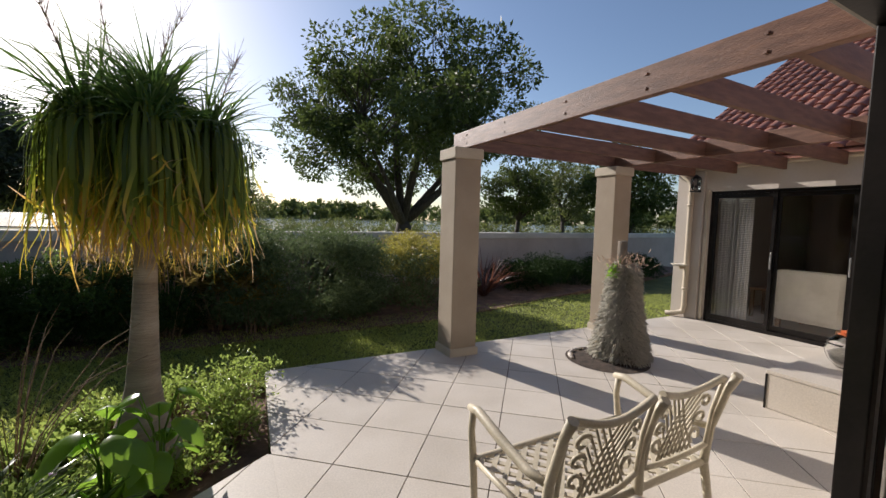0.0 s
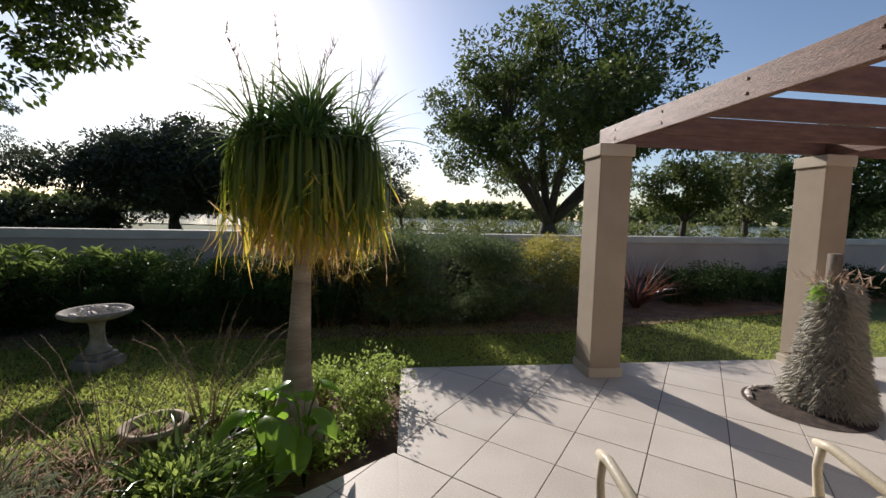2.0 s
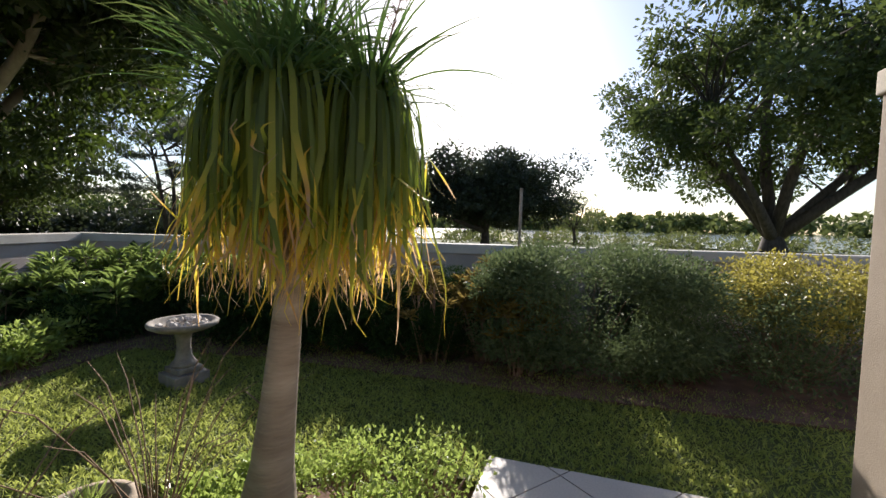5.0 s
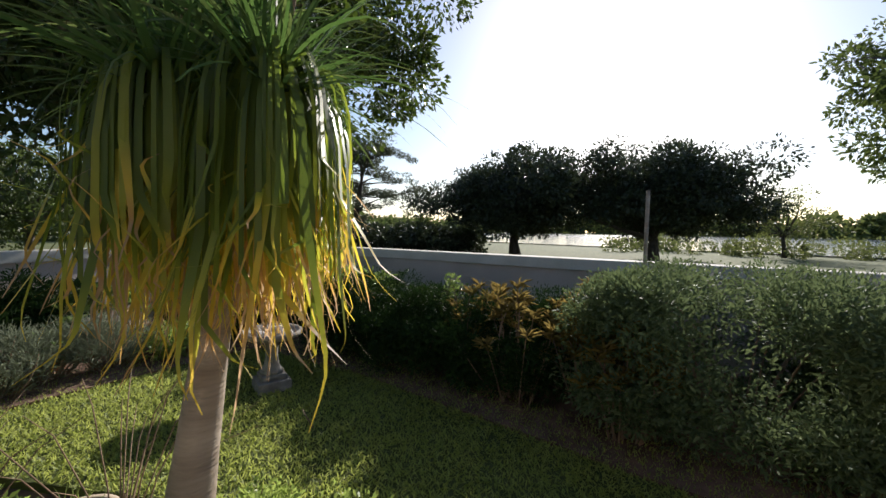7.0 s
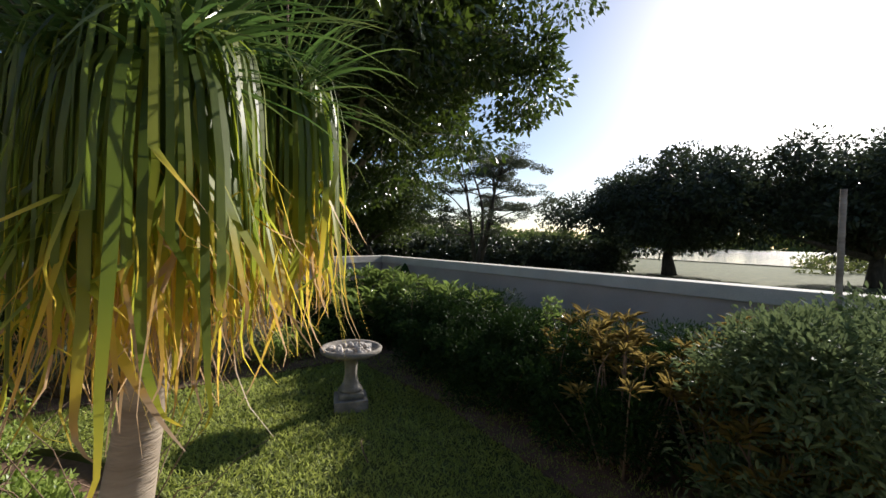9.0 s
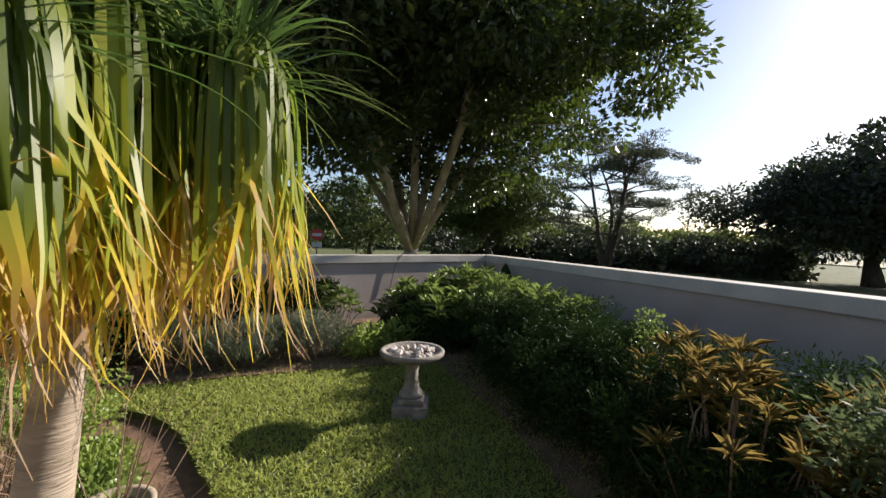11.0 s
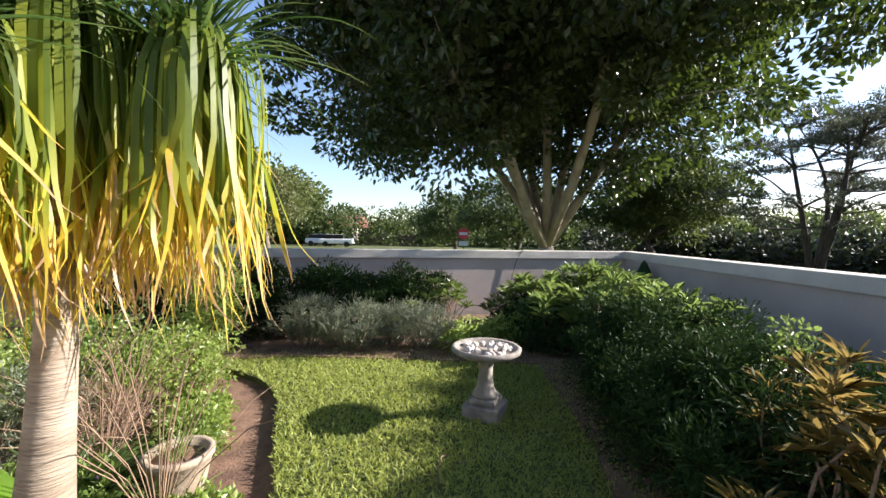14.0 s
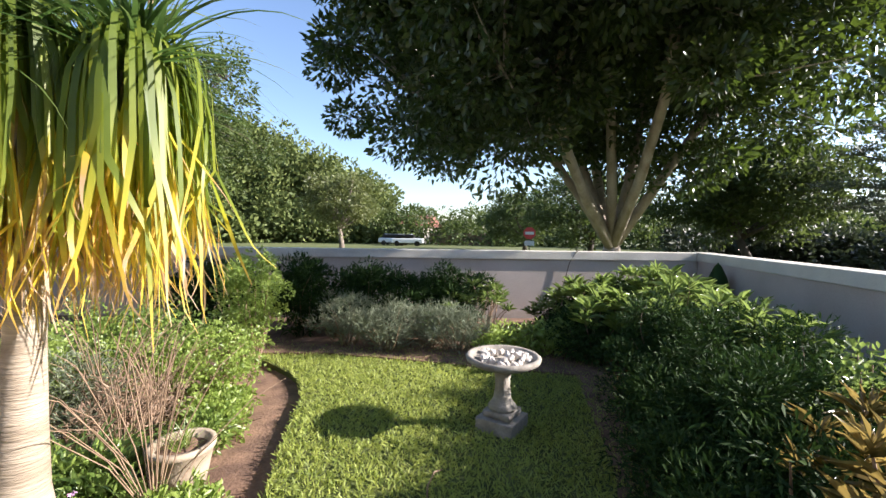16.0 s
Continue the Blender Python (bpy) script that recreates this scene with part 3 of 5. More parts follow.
# ---------------------------------------------------------------- house
def house_wing():
    e = thing("house_wing", "cream plastered house wing with terracotta roof and sliding door", "house", (0, 0, 0), HA)
    d0, d1, dh = 1.75, 3.55, 2.12
    for q in ((WINGU, WINGU + 0.22, d1, 4.05, -0.2, 2.52), (WINGU, WINGU + 0.22, 0.2, d0, -0.2, 2.52), (WINGU, WINGU + 0.22, d0, d1, dh, 2.52), (WINGU + 0.22, WINGU + 6, 3.83, 4.05, -0.2, 2.52), (WINGU + 5.8, WINGU + 6, -4, 3.83, -0.2, 2.52)):
        part("wall", boxed(*q), M_HOUSE, e)
    part("pilaster", boxed(WINGU - 0.06, WINGU - 0.003, 3.62, 4.06, -0.2, 2.45, 0.006), M_HOUSE, e)
    bm = bmesh.new()
    box(bm, WINGU - 0.03, WINGU - 0.003, d1 + 0.002, d1 + 0.05, 0.0, dh + 0.03)
    part("door_trim", bm, M_CAP, e)
    part("room_floor", boxed(WINGU + 0.22, WINGU + 5.8, -3.9, 3.83, -0.1, 0.02), M_TILE, e)
    part("room_wall", boxed(WINGU + 4.2, WINGU + 4.3, -3.9, 3.82, 0.021, 2.49), M_ROOM, e, "brown inner wall of the dark room")
    part("ceiling", boxed(WINGU + 0.22, WINGU + 5.8, -3.9, 3.83, 2.5, 2.52), M_ROOM, e)
    part("gutter", boxed(WINGU - 0.15, WINGU - 0.02, 0.2, 4.2, 2.46, 2.56, 0.02), M_PIPE, e, "cream painted eaves gutter")
    # roof, rising away from the patio, with its tiles
    rise = math.tan(radians(32))
    L = 4.2
    v = [(WINGU - 0.2, 0.0, 2.55), (WINGU - 0.2, 4.35, 2.55), (WINGU + L, 4.35, 2.55 + (L + 0.2) * rise), (WINGU + L, 0.0, 2.55 + (L + 0.2) * rise), (WINGU + 8.6, 4.35, 2.55), (WINGU + 8.6, 0.0, 2.55)]
    v += [(x, y, z - 0.05) for x, y, z in v]
    roof = rawpart("roof", v, [(0, 3, 2, 1), (3, 5, 4, 2), (6, 7, 8, 9), (9, 8, 10, 11), (0, 1, 7, 6), (1, 2, 8, 7), (2, 4, 10, 8), (4, 5, 11, 10)], M_ROOF, e)
    barrel = bmesh.new()
    seg = 6
    ln = 0.36
    rows = []
    for s in range(2):
        rows.append([barrel.verts.new((s * ln, -0.085 * math.cos(math.pi * k / seg) * (1 - 0.12 * s), 0.065 * math.sin(math.pi * k / seg) * (1 - 0.12 * s) + 0.02 * (1 - s))) for k in range(seg + 1)])
    for k in range(seg):
        barrel.faces.new((rows[0][k], rows[0][k + 1], rows[1][k + 1], rows[1][k])).smooth = True
    barrel.faces.new(rows[0])
    me = bpy.data.meshes.new("roof_tile")
    barrel.to_mesh(me)
    barrel.free()
    me.materials.append(M_ROOF)
    for a in range(16):
        for b in range(23):
            t = new("roof_tile", me)
            t.parent = roof
            x = a * 0.33
            t.matrix_local = pose(WINGU - 0.22 + x * math.cos(radians(32)), 0.35 + b * 0.18, 2.555 + x * math.sin(radians(32)), 0, -32, 0)
    part("verge", tube(bmesh.new(), [(WINGU - 0.2, 4.36, 2.58), (WINGU + L, 4.36, 2.58 + (L + 0.2) * rise)], 0.05, 8), M_ROOF, e)
    part("ridge", tube(bmesh.new(), [(WINGU + L, 0, 2.60 + (L + 0.2) * rise), (WINGU + L, 4.36, 2.60 + (L + 0.2) * rise)], 0.09, 10), M_ROOF, e)
    return e


house_wing()


def sliding_door(name, label, panels, d0, d1, h, at_u, glass=True):
    e = thing(name, label, "door", (0, 0, 0), HA, kind="structure")
    u0 = at_u
    fr = bmesh.new()
    box(fr, u0 + 0.04, u0 + 0.12, d0, d1, 0.0, 0.05)
    box(fr, u0 + 0.04, u0 + 0.12, d0, d1, h - 0.05, h)
    box(fr, u0 + 0.04, u0 + 0.12, d0, d0 + 0.05, 0.05, h - 0.05)
    box(fr, u0 + 0.04, u0 + 0.12, d1 - 0.05, d1, 0.05, h - 0.05)
    part("door_frame", fr, M_ALU, e)
    w = (d1 - d0 - 0.1) / panels
    for k in range(panels):
        a = d0 + 0.05 + k * w
        o = u0 + (0.05 if k % 2 else 0.085)
        p = bmesh.new()
        for q in ((a, a + 0.045, 0.05, h - 0.05), (a + w - 0.045, a + w, 0.05, h - 0.05), (a + 0.045, a + w - 0.045, 0.05, 0.13), (a + 0.045, a + w - 0.045, h - 0.11, h - 0.05)):
            box(p, o, o + 0.03, *q)
        pn = part("door_panel", p, M_ALU, e)
        g = part("pane", boxed(o + 0.012, o + 0.018, a + 0.045, a + w - 0.045, 0.13, h - 0.11), M_GLASS, pn)
        g.visible_shadow = False
        part("handle", boxed(o - 0.03, o - 0.002, a + 0.008, a + 0.028, 0.95, 1.2, 0.006), M_SILVER, pn, "silver pull handle")
    return e


sliding_door("door_1", "dark aluminium sliding glass door, closed, curtain behind", 2, 1.75, 3.55, 2.12, WINGU)


def curtain():
    n, h = 60, 2.0
    V, F = [], []
    for k in range(n + 1):
        v = 3.02 + 0.48 * k / n
        u = WINGU + 0.24 + 0.03 * math.sin(k * 0.95) + 0.01 * math.sin(k * 2.3)
        V += [(u, v, 0.06), (u, v, h), (u + 0.004, v, h), (u + 0.004, v, 0.06)]
        if k:
            a, b = 4 * (k - 1), 4 * k
            F += [(a, b, b + 1, a + 1), (a + 2, b + 2, b + 3, a + 3)]
    ob = rawpart("curtain", V, F, M_CHECK, None, "", None, True)
    ob.matrix_world = HM
    tagged(ob, "white curtain with a faint grey check, drawn aside", "curtain")


m, n, l, b = nodes("checked_cloth")
geo = n.new("ShaderNodeNewGeometry")
wv = n.new("ShaderNodeTexBrick")
wv.inputs["Scale"].default_value = 9.0
wv.offset = 0.0
for k, c in (("Color1", (0.66, 0.64, 0.60, 1)), ("Color2", (0.60, 0.58, 0.54, 1)), ("Mortar", (0.36, 0.34, 0.32, 1))):
    wv.inputs[k].default_value = c
wv.inputs["Mortar Size"].default_value = 0.05
sx = n.new("ShaderNodeSeparateXYZ")
cx = n.new("ShaderNodeCombineXYZ")
l.new(geo.outputs["Position"], sx.inputs[0])
l.new(sx.outputs["Y"], cx.inputs["X"])
l.new(sx.outputs["Z"], cx.inputs["Y"])
l.new(cx.outputs[0], wv.inputs["Vector"])
l.new(wv.outputs["Color"], b.inputs["Base Color"])
b.inputs["Roughness"].default_value = 0.9
M_CHECK = m
curtain()


def armchair(u, v, rz):
    p = hp(u, v, 0.02)
    e = thing("armchair", "cream upholstered armchair seen through the glass door", "armchair", p, HA + rz)
    part("seat", boxed(-0.34, 0.34, -0.36, 0.3, 0.18, 0.46, 0.06), M_UPHOLSTERY, e)
    part("backrest", boxed(-0.42, 0.42, 0.3, 0.5, 0.15, 0.92, 0.07), M_UPHOLSTERY, e)
    for s in (-1, 1):
        part("armrest", boxed(s * 0.42 - 0.08, s * 0.42 + 0.08, -0.36, 0.3, 0.15, 0.64, 0.06), M_UPHOLSTERY, e)
    for x in (-0.36, 0.36):
        for y in (-0.3, 0.42):
            part("leg", boxed(x - 0.03, x + 0.03, y - 0.03, y + 0.03, 0, 0.15), M_WOOD, e)


armchair(WINGU + 0.95, 2.35, 88)


def side_table(u, v):
    e = thing("side_table", "small square wooden side table inside the room", "table", hp(u, v, 0.02), HA)
    part("tabletop", boxed(-0.24, 0.24, -0.24, 0.24, 0.47, 0.51, 0.008), M_WOOD, e)
    for x in (-0.2, 0.2):
        for y in (-0.2, 0.2):
            part("leg", boxed(x - 0.025, x + 0.025, y - 0.025, y + 0.025, 0, 0.47), M_WOOD, e)


side_table(WINGU + 1.3, 3.15)


def main_house():
    e = thing("house_main", "cream plastered house front with a doorway to the patio, unseen room shell added behind", "house", (0, 0, 0), HA)
    bm = bmesh.new()
    box(bm, 2.02, 2.6, 0.125, 0.16, -0.2, 2.52)
    box(bm, 2.6, WINGU, -0.06, 0.16, -0.2, 2.52)
    box(bm, -1.3, -1.1, -0.06, 0.16, -0.2, 2.52)
    box(bm, -1.1, 2.02, -0.06, 0.16, 2.12, 2.52)
    part("wall", bm, M_HOUSE, e)
    # unseen room behind the doorway: walls and ceiling added to close off light
    bm = bmesh.new()
    box(bm, -1.3, -1.1, -5.0, -0.06, -0.2, 2.5)
    box(bm, -1.3, WINGU, -5.2, -5.0, -0.2, 2.5)
    box(bm, WINGU, WINGU + 6, -4.2, -4.0, -0.2, 2.52)
    part("room_wall", bm, M_HOUSE, e)
    part("room_floor", boxed(-1.1, WINGU, -5.0, 0.19, -0.1, -0.002), M_TILE, e)
    part("ceiling", boxed(-1.1, WINGU, -5.0, -0.06, 2.5, 2.54), M_HOUSE, e)
    # plain roof slab over the added room, also out of view
    v = [(-1.45, 0.35, 2.55), (WINGU + 6.2, 0.35, 2.55), (WINGU + 6.2, -3.0, 4.0), (-1.45, -3.0, 4.0), (WINGU + 6.2, -6.0, 2.55), (-1.45, -6.0, 2.55)]
    v += [(x, y, z - 0.06) for x, y, z in v]
    rawpart("roof", v, [(0, 1, 2, 3), (3, 2, 4, 5), (9, 8, 7, 6), (11, 10, 8, 9), (0, 6, 7, 1), (5, 4, 10, 11), (0, 3, 9, 6), (3, 5, 11, 9), (1, 7, 8, 2), (2, 8, 10, 4)], M_ROOF, e)
    return e


main_house()


def near_door():
    e = thing("door_2", "dark aluminium sliding door slid open at the house front", "door", hp(0.04, 0.088), HA, kind="structure")
    fr = bmesh.new()
    box(fr, 1.51, 1.55, -0.04, 0.02, 0.0, 2.12, 0.004)
    box(fr, -1.1, 1.51, -0.04, 0.02, 2.07, 2.12)
    box(fr, -1.1, -1.06, -0.04, 0.02, 0.0, 2.07)
    part("door_frame", fr, M_ALU, e)
    p = bmesh.new()
    box(p, 1.555, 1.61, -0.05, -0.01, 0.03, 2.06, 0.003)
    box(p, 1.61, 2.5, -0.05, -0.01, 0.03, 0.11)
    box(p, 2.5, 2.55, -0.05, -0.01, 0.03, 2.06)
    pn = part("door_panel", p, M_ALU, e)
    part("glazing_strip", boxed(1.551, 1.556, -0.045, -0.02, 0.03, 2.06), M_SILVER, pn)
    part("pane", boxed(1.61, 2.5, -0.033, -0.027, 0.11, 2.06), M_GLASS, pn).visible_shadow = False
    return e


near_door()

# downpipe, lantern, shelf at the wing's corner
def downpipe():
    e = thing("downpipe", "cream painted rainwater downpipe on the house corner", "pipe", (0, 0, 0), HA)
    x = WINGU - 0.12
    part("pipe", tube(bmesh.new(), [(x - 0.02, 4.02, 2.48), (x - 0.02, 3.95, 2.42), (x + 0.01, 3.82, 2.30), (x + 0.02, 3.80, 2.2), (x + 0.02, 3.80, 0.2), (x + 0.02, 3.82, 0.1), (x - 0.03, 3.95, 0.05), (x - 0.1, 4.05, 0.04)], 0.042, 12), M_PIPE, e)
    for z in (0.5, 1.9):
        part("bracket", lathe([(0.044, -0.02), (0.052, -0.02), (0.052, 0.02), (0.044, 0.02)], 16), M_PIPE, e).location = (x + 0.02, 3.8, z)


downpipe()


def wall_lantern():
    p = hp(WINGU - 0.16, 3.70, 2.12)
    e = thing("wall_lantern", "small dark metal wall lantern with glass sides", "lamp", p, HA)
    g = part("glass_body", boxed(-0.05, 0.05, -0.05, 0.05, 0.02, 0.2), M_GLASS, e)
    bm = bmesh.new()
    for a in (-0.055, 0.045):
        for b in (-0.055, 0.045):
            box(bm, a, a + 0.01, b, b + 0.01, 0, 0.21)
    box(bm, -0.06, 0.06, -0.06, 0.06, -0.012, 0.008)
    box(bm, 0.05, 0.1, -0.02, 0.02, 0.06, 0.1)
    part("cage", bm, M_ALU, e)
    part("roof_cap", lathe([(0, 0.28), (0.02, 0.265), (0.085, 0.215), (0.085, 0.208), (0, 0.208)], 4), M_ALU, e)


wall_lantern()


def feeder_shelf():
    p = hp(WINGU - 0.19, 3.86, 0.88)
    e = thing("wall_tray", "small pale tray fixed to the downpipe", "tray", p, HA)
    part("tray", lathe([(0, 0), (0.10, 0), (0.14, 0.035), (0.13, 0.035), (0.095, 0.01), (0, 0.01)], 20), M_COPING, e)
    part("bracket", boxed(-0.01, 0.09, -0.012, 0.012, -0.05, -0.003), M_PIPE, e)


feeder_shelf()

# built-in box with a glass bowl
def tiled_box():
    e = thing("tiled_seat_box", "low box faced with cream tiles beside the house", "box", hp(4.15, 0.17), HA)
    part("body", boxed(0.012, 1.7, 0.0, 1.20, 0, 0.30), M_CAP, e)
    part("top_slab", boxed(-0.005, 1.72, -0.002, 1.215, 0.303, 0.335, 0.004), M_TILE, e, "cream tiled top")
    part("face_tile", boxed(0.0, 0.011, 0.01, 1.205, 0.004, 0.30, 0.003), M_TILE, e)
    part("edge_strip", boxed(-0.006, 0.006, 1.206, 1.218, 0.0, 0.30), M_ALU, e)


tiled_box()


def glass_bowl():
    e = thing("glass_bowl", "round glass bowl with pale pebbles and an orange flower", "vase", hp(4.85, 1.1, 0.336), HA)
    pr = [(0, 0.004), (0.07, 0.004), (0.13, 0.07), (0.155, 0.14), (0.14, 0.22), (0.09, 0.28), (0.085, 0.285), (0.135, 0.22), (0.149, 0.14), (0.125, 0.075), (0.07, 0.012), (0, 0.012)]
    part("bowl", lathe(pr, 32), M_GLASS, e)
    part("pebble_fill", lathe([(0, 0.02), (0.068, 0.02), (0.115, 0.075), (0.135, 0.13), (0.08, 0.16), (0, 0.165)], 14), M_STONE, e)
    rg = np.random.default_rng(8)
    leaves("flower", np.tile([[-0.03, 0.02, 0.31]], (26, 1)), rg.normal(size=(26, 3)), 0.045, 0.035, M_ORANGE, e, rg)
    part("stem", tube(bmesh.new(), [(0, 0, 0.15), (-0.02, 0.01, 0.24), (-0.03, 0.02, 0.31)], 0.004, 6), M_TWIG, e)


M_ORANGE = leafy("orange_petal", (0.7, 0.16, 0.05), (0.8, 0.28, 0.12), 0.6, 0.3)
glass_bowl()

# ---------------------------------------------------------------- bench
def garden_bench():
    e = thing("garden_bench", "cream cast metal two-seat garden bench with scrolled back", "bench", hp(1.08, 0.71), HA)
    W, D, SH = 1.0, 0.50, 0.42
    def bar(name, pts, r, mat=M_BENCH, sides=8, squash=None):
        return part(name, tube(bmesh.new(), pts, r, sides), mat, e)
    for x in (0.0, W):
        bar("leg", [(x, D, 0.0), (x, D - 0.015, 0.2), (x, D + 0.01, SH), (x, D + 0.03, 0.55), (x, D + 0.02, 0.645)], [0.019, 0.017, 0.02, 0.017, 0.018])
        bar("leg", [(x, -0.08, 0.0), (x, -0.02, 0.2), (x, 0.02, SH)], [0.019, 0.018, 0.021])
        bar("back_post", [(x, 0.02, SH), (x, 0.0, 0.6), (x, -0.06, 0.8), (x, -0.10, 0.885)], [0.021, 0.019, 0.018, 0.022])
        bar("armrest", [(x, -0.01, 0.60), (x, 0.12, 0.585), (x, 0.30, 0.62), (x, D - 0.02, 0.665), (x, D + 0.05, 0.655)], [0.016, 0.02, 0.023, 0.022, 0.016])
    bar("back_post", [(W / 2, 0.0, SH), (W / 2, 0.0, 0.6), (W / 2, -0.06, 0.8), (W / 2, -0.095, 0.86)], [0.019, 0.017, 0.016, 0.02])
    seat = bmesh.new()
    tube(seat, [(0, 0.02, SH), (0, D, SH), (W, D, SH), (W, 0.02, SH), (0, 0.02, SH)], 0.017, 8)
    part("seat_frame", seat, M_BENCH, e)
    lat = bmesh.new()
    step = 0.085
    for s in (1, -1):
        k = -8
        while k < 22:
            x0 = k * step
            a, b = (x0, 0.02), (x0 + s * 0.48, 0.50)
            t0, t1 = 0.0, 1.0
            dx = b[0] - a[0]
            lo, hi = sorted(((0 - a[0]) / dx, (W - a[0]) / dx))
            t0, t1 = max(t0, lo), min(t1, hi)
            if t1 - t0 > 0.03:
                p = [(a[0] + dx * t, a[1] + 0.48 * t, SH + s * 0.0025 - 0.012 * math.sin(math.pi * (0.02 + 0.96 * t))) for t in (t0, (t0 + t1) / 2, t1)]
                for q, r in zip(p, p[1:]):
                    d = Vector(r) - Vector(q)
                    n = Vector((-d.y, d.x, 0)).normalized() * 0.012
                    vs = [lat.verts.new(Vector(c) + o + Vector((0, 0, z))) for z in (-0.004, 0.004) for c, o in ((q, n), (q, -n), (r, -n), (r, n))]
                    for f in ((3, 2, 1, 0), (4, 5, 6, 7), (0, 1, 5, 4), (1, 2, 6, 5), (2, 3, 7, 6), (3, 0, 4, 7)):
                        lat.faces.new([vs[i] for i in f])
            k += 1
    part("seat_lattice", lat, M_BENCH, e, "woven cast lattice seat")
    def backpoint(x, z):
        return (x, 0.0 - 0.27 * max(0, z - 0.6) ** 1.1 - 0.02 * math.sin(math.pi * x / (W / 2)), z)
    for h in (0, 1):
        x0, x1 = h * W / 2 + 0.03, (h + 1) * W / 2 - 0.03
        arch = lambda x: 0.865 - 0.05 * math.sin(math.pi * (x - x0) / (x1 - x0))
        fr = bmesh.new()
        n = 12
        top = [backpoint(x0 + (x1 - x0) * k / n, arch(x0 + (x1 - x0) * k / n)) for k in range(n + 1)]
        bot = [backpoint(x0 + (x1 - x0) * k / n, 0.52 - 0.03 * math.sin(math.pi * k / n)) for k in range(n + 1)]
        tube(fr, top, 0.016, 8)
        tube(fr, bot, 0.013, 8)
        tube(fr, [backpoint(x0, 0.52), backpoint(x0, 0.7), backpoint(x0, 0.86)], 0.010, 6)
        tube(fr, [backpoint(x1, 0.52), backpoint(x1, 0.7), backpoint(x1, 0.86)], 0.010, 6)
        part("back_frame", fr, M_BENCH, e)
        sc = bmesh.new()
        for sx in (0, 1):
            cx = x0 + 0.075 if sx == 0 else x1 - 0.075
            for cz, r in ((0.585, 0.042), (0.67, 0.04), (0.755, 0.036)):
                tube(sc, [backpoint(cx + (1 - 2 * sx) * r * (1 - 0.07 * k) * math.cos(0.55 * k + cz * 9), cz + r * (1 - 0.07 * k) * math.sin(0.55 * k + cz * 9)) for k in range(12)], [0.009] * 10 + [0.012, 0.014], 5)
        for k in range(9):
            x = x0 + (x1 - x0) * (0.22 + 0.56 * k / 8)
            for s in (1, -1):
                xe = min(max(x + s * 0.16, x0 + 0.1), x1 - 0.1)
                f = abs(xe - x) / 0.16
                if f > 0.1:
                    tube(sc, [backpoint(x, 0.52), backpoint((x + xe) / 2, 0.52 + 0.15 * f), backpoint(xe, 0.52 + 0.29 * f)], 0.0065, 4)
        part("scrollwork", sc, M_BENCH, e, "pierced scroll and lattice back panel")


garden_bench()

# ---------------------------------------------------------------- moss-covered stump
def moss_stump():
    c = hp(4.08, 2.80)
    hole = lathe([(0, 0.006), (0.44, 0.006), (0.455, 0.003)], 40)
    h = part("tree_pit", hole, M_PITSOIL)
    h.matrix_world = Matrix.Translation(hp(3.88, 2.82))
    tagged(h, "round soil pit cut in the patio tiles", "soil", kind="structure")
    e = thing("mossy_stump", "tree stump hung with shaggy grey moss, sprouting one green shoot", "stump", c, 20)
    rg = np.random.default_rng(21)
    prof = [(0.32, 0.0), (0.265, 0.1), (0.20, 0.35), (0.145, 0.65), (0.112, 0.9), (0.10, 1.05), (0.06, 1.12)]
    part("stump_body", lathe([(r * 0.85, z) for r, z in prof] + [(0, 1.13)], 18), M_STONE, e)
    zs = rg.uniform(0.06, 1.1, 15000)
    rr = np.interp(zs, [p[1] for p in prof], [p[0] for p in prof])
    an = rg.uniform(0, 2 * math.pi, len(zs))
    lob = 1 + 0.07 * np.sin(3 * an + 1) + 0.03 * np.sin(9 * an)
    P = np.stack([rr * lob * np.cos(an), rr * lob * np.sin(an), zs], 1)
    D = np.stack([np.cos(an), np.sin(an), np.full(len(zs), -0.8)], 1) + 0.9 * rg.normal(size=(len(zs), 3))
    leaves("moss", P, D, 0.10, 0.007, M_MOSS, e, rg, 0.1, "shaggy grey hanging moss", 0.3)["kind"] = "stuff"
    part("snag", tube(bmesh.new(), [(-0.04, 0.0, 1.0), (-0.045, 0.01, 1.2), (-0.05, 0.01, 1.36)], [0.07, 0.055, 0.05], 9), M_BARK, e, "broken wooden stub")
    part("snag", tube(bmesh.new(), [(0.06, 0.02, 1.0), (0.08, 0.03, 1.12), (0.07, 0.03, 1.22)], [0.045, 0.035, 0.03], 9), M_BARK, e)
    q = np.array([[-0.2, 0.0, 1.02]]) + rg.normal(size=(40, 3)) * 0.03
    leaves("shoot", q, rg.normal(size=(40, 3)) + [0, 0, 0.6], 0.07, 0.025, L_BRIGHT, e, rg, label="bright green shoot")
    zt = rg.normal(size=(160, 3)) * [0.12, 0.12, 0.04] + [0.02, 0, 1.1]
    leaves("dry_tuft", zt, rg.normal(size=(160, 3)) + [0, 0, 0.5], 0.09, 0.012, L_DRY, e, rg)
    for k in range(16):
        a = 2.2 + rg.uniform(-0.9, 0.9)
        p = hp(3.88, 2.82) + Vector((0.40 * math.cos(a), 0.40 * math.sin(a), 0.012))
        s = part("stone", lathe([(0, -0.02), (0.03, -0.01), (0.035, 0.008), (0.02, 0.02), (0, 0.024)], 8), M_PEBBLE)
        s.matrix_world = Matrix.Translation(p) @ Matrix.Diagonal((rg.uniform(0.6, 1.1), rg.uniform(0.5, 1), rg.uniform(0.5, 1), 1))
        tagged(s, "small pale pebble in the soil pit", "stone", "pit stones")


moss_stump()

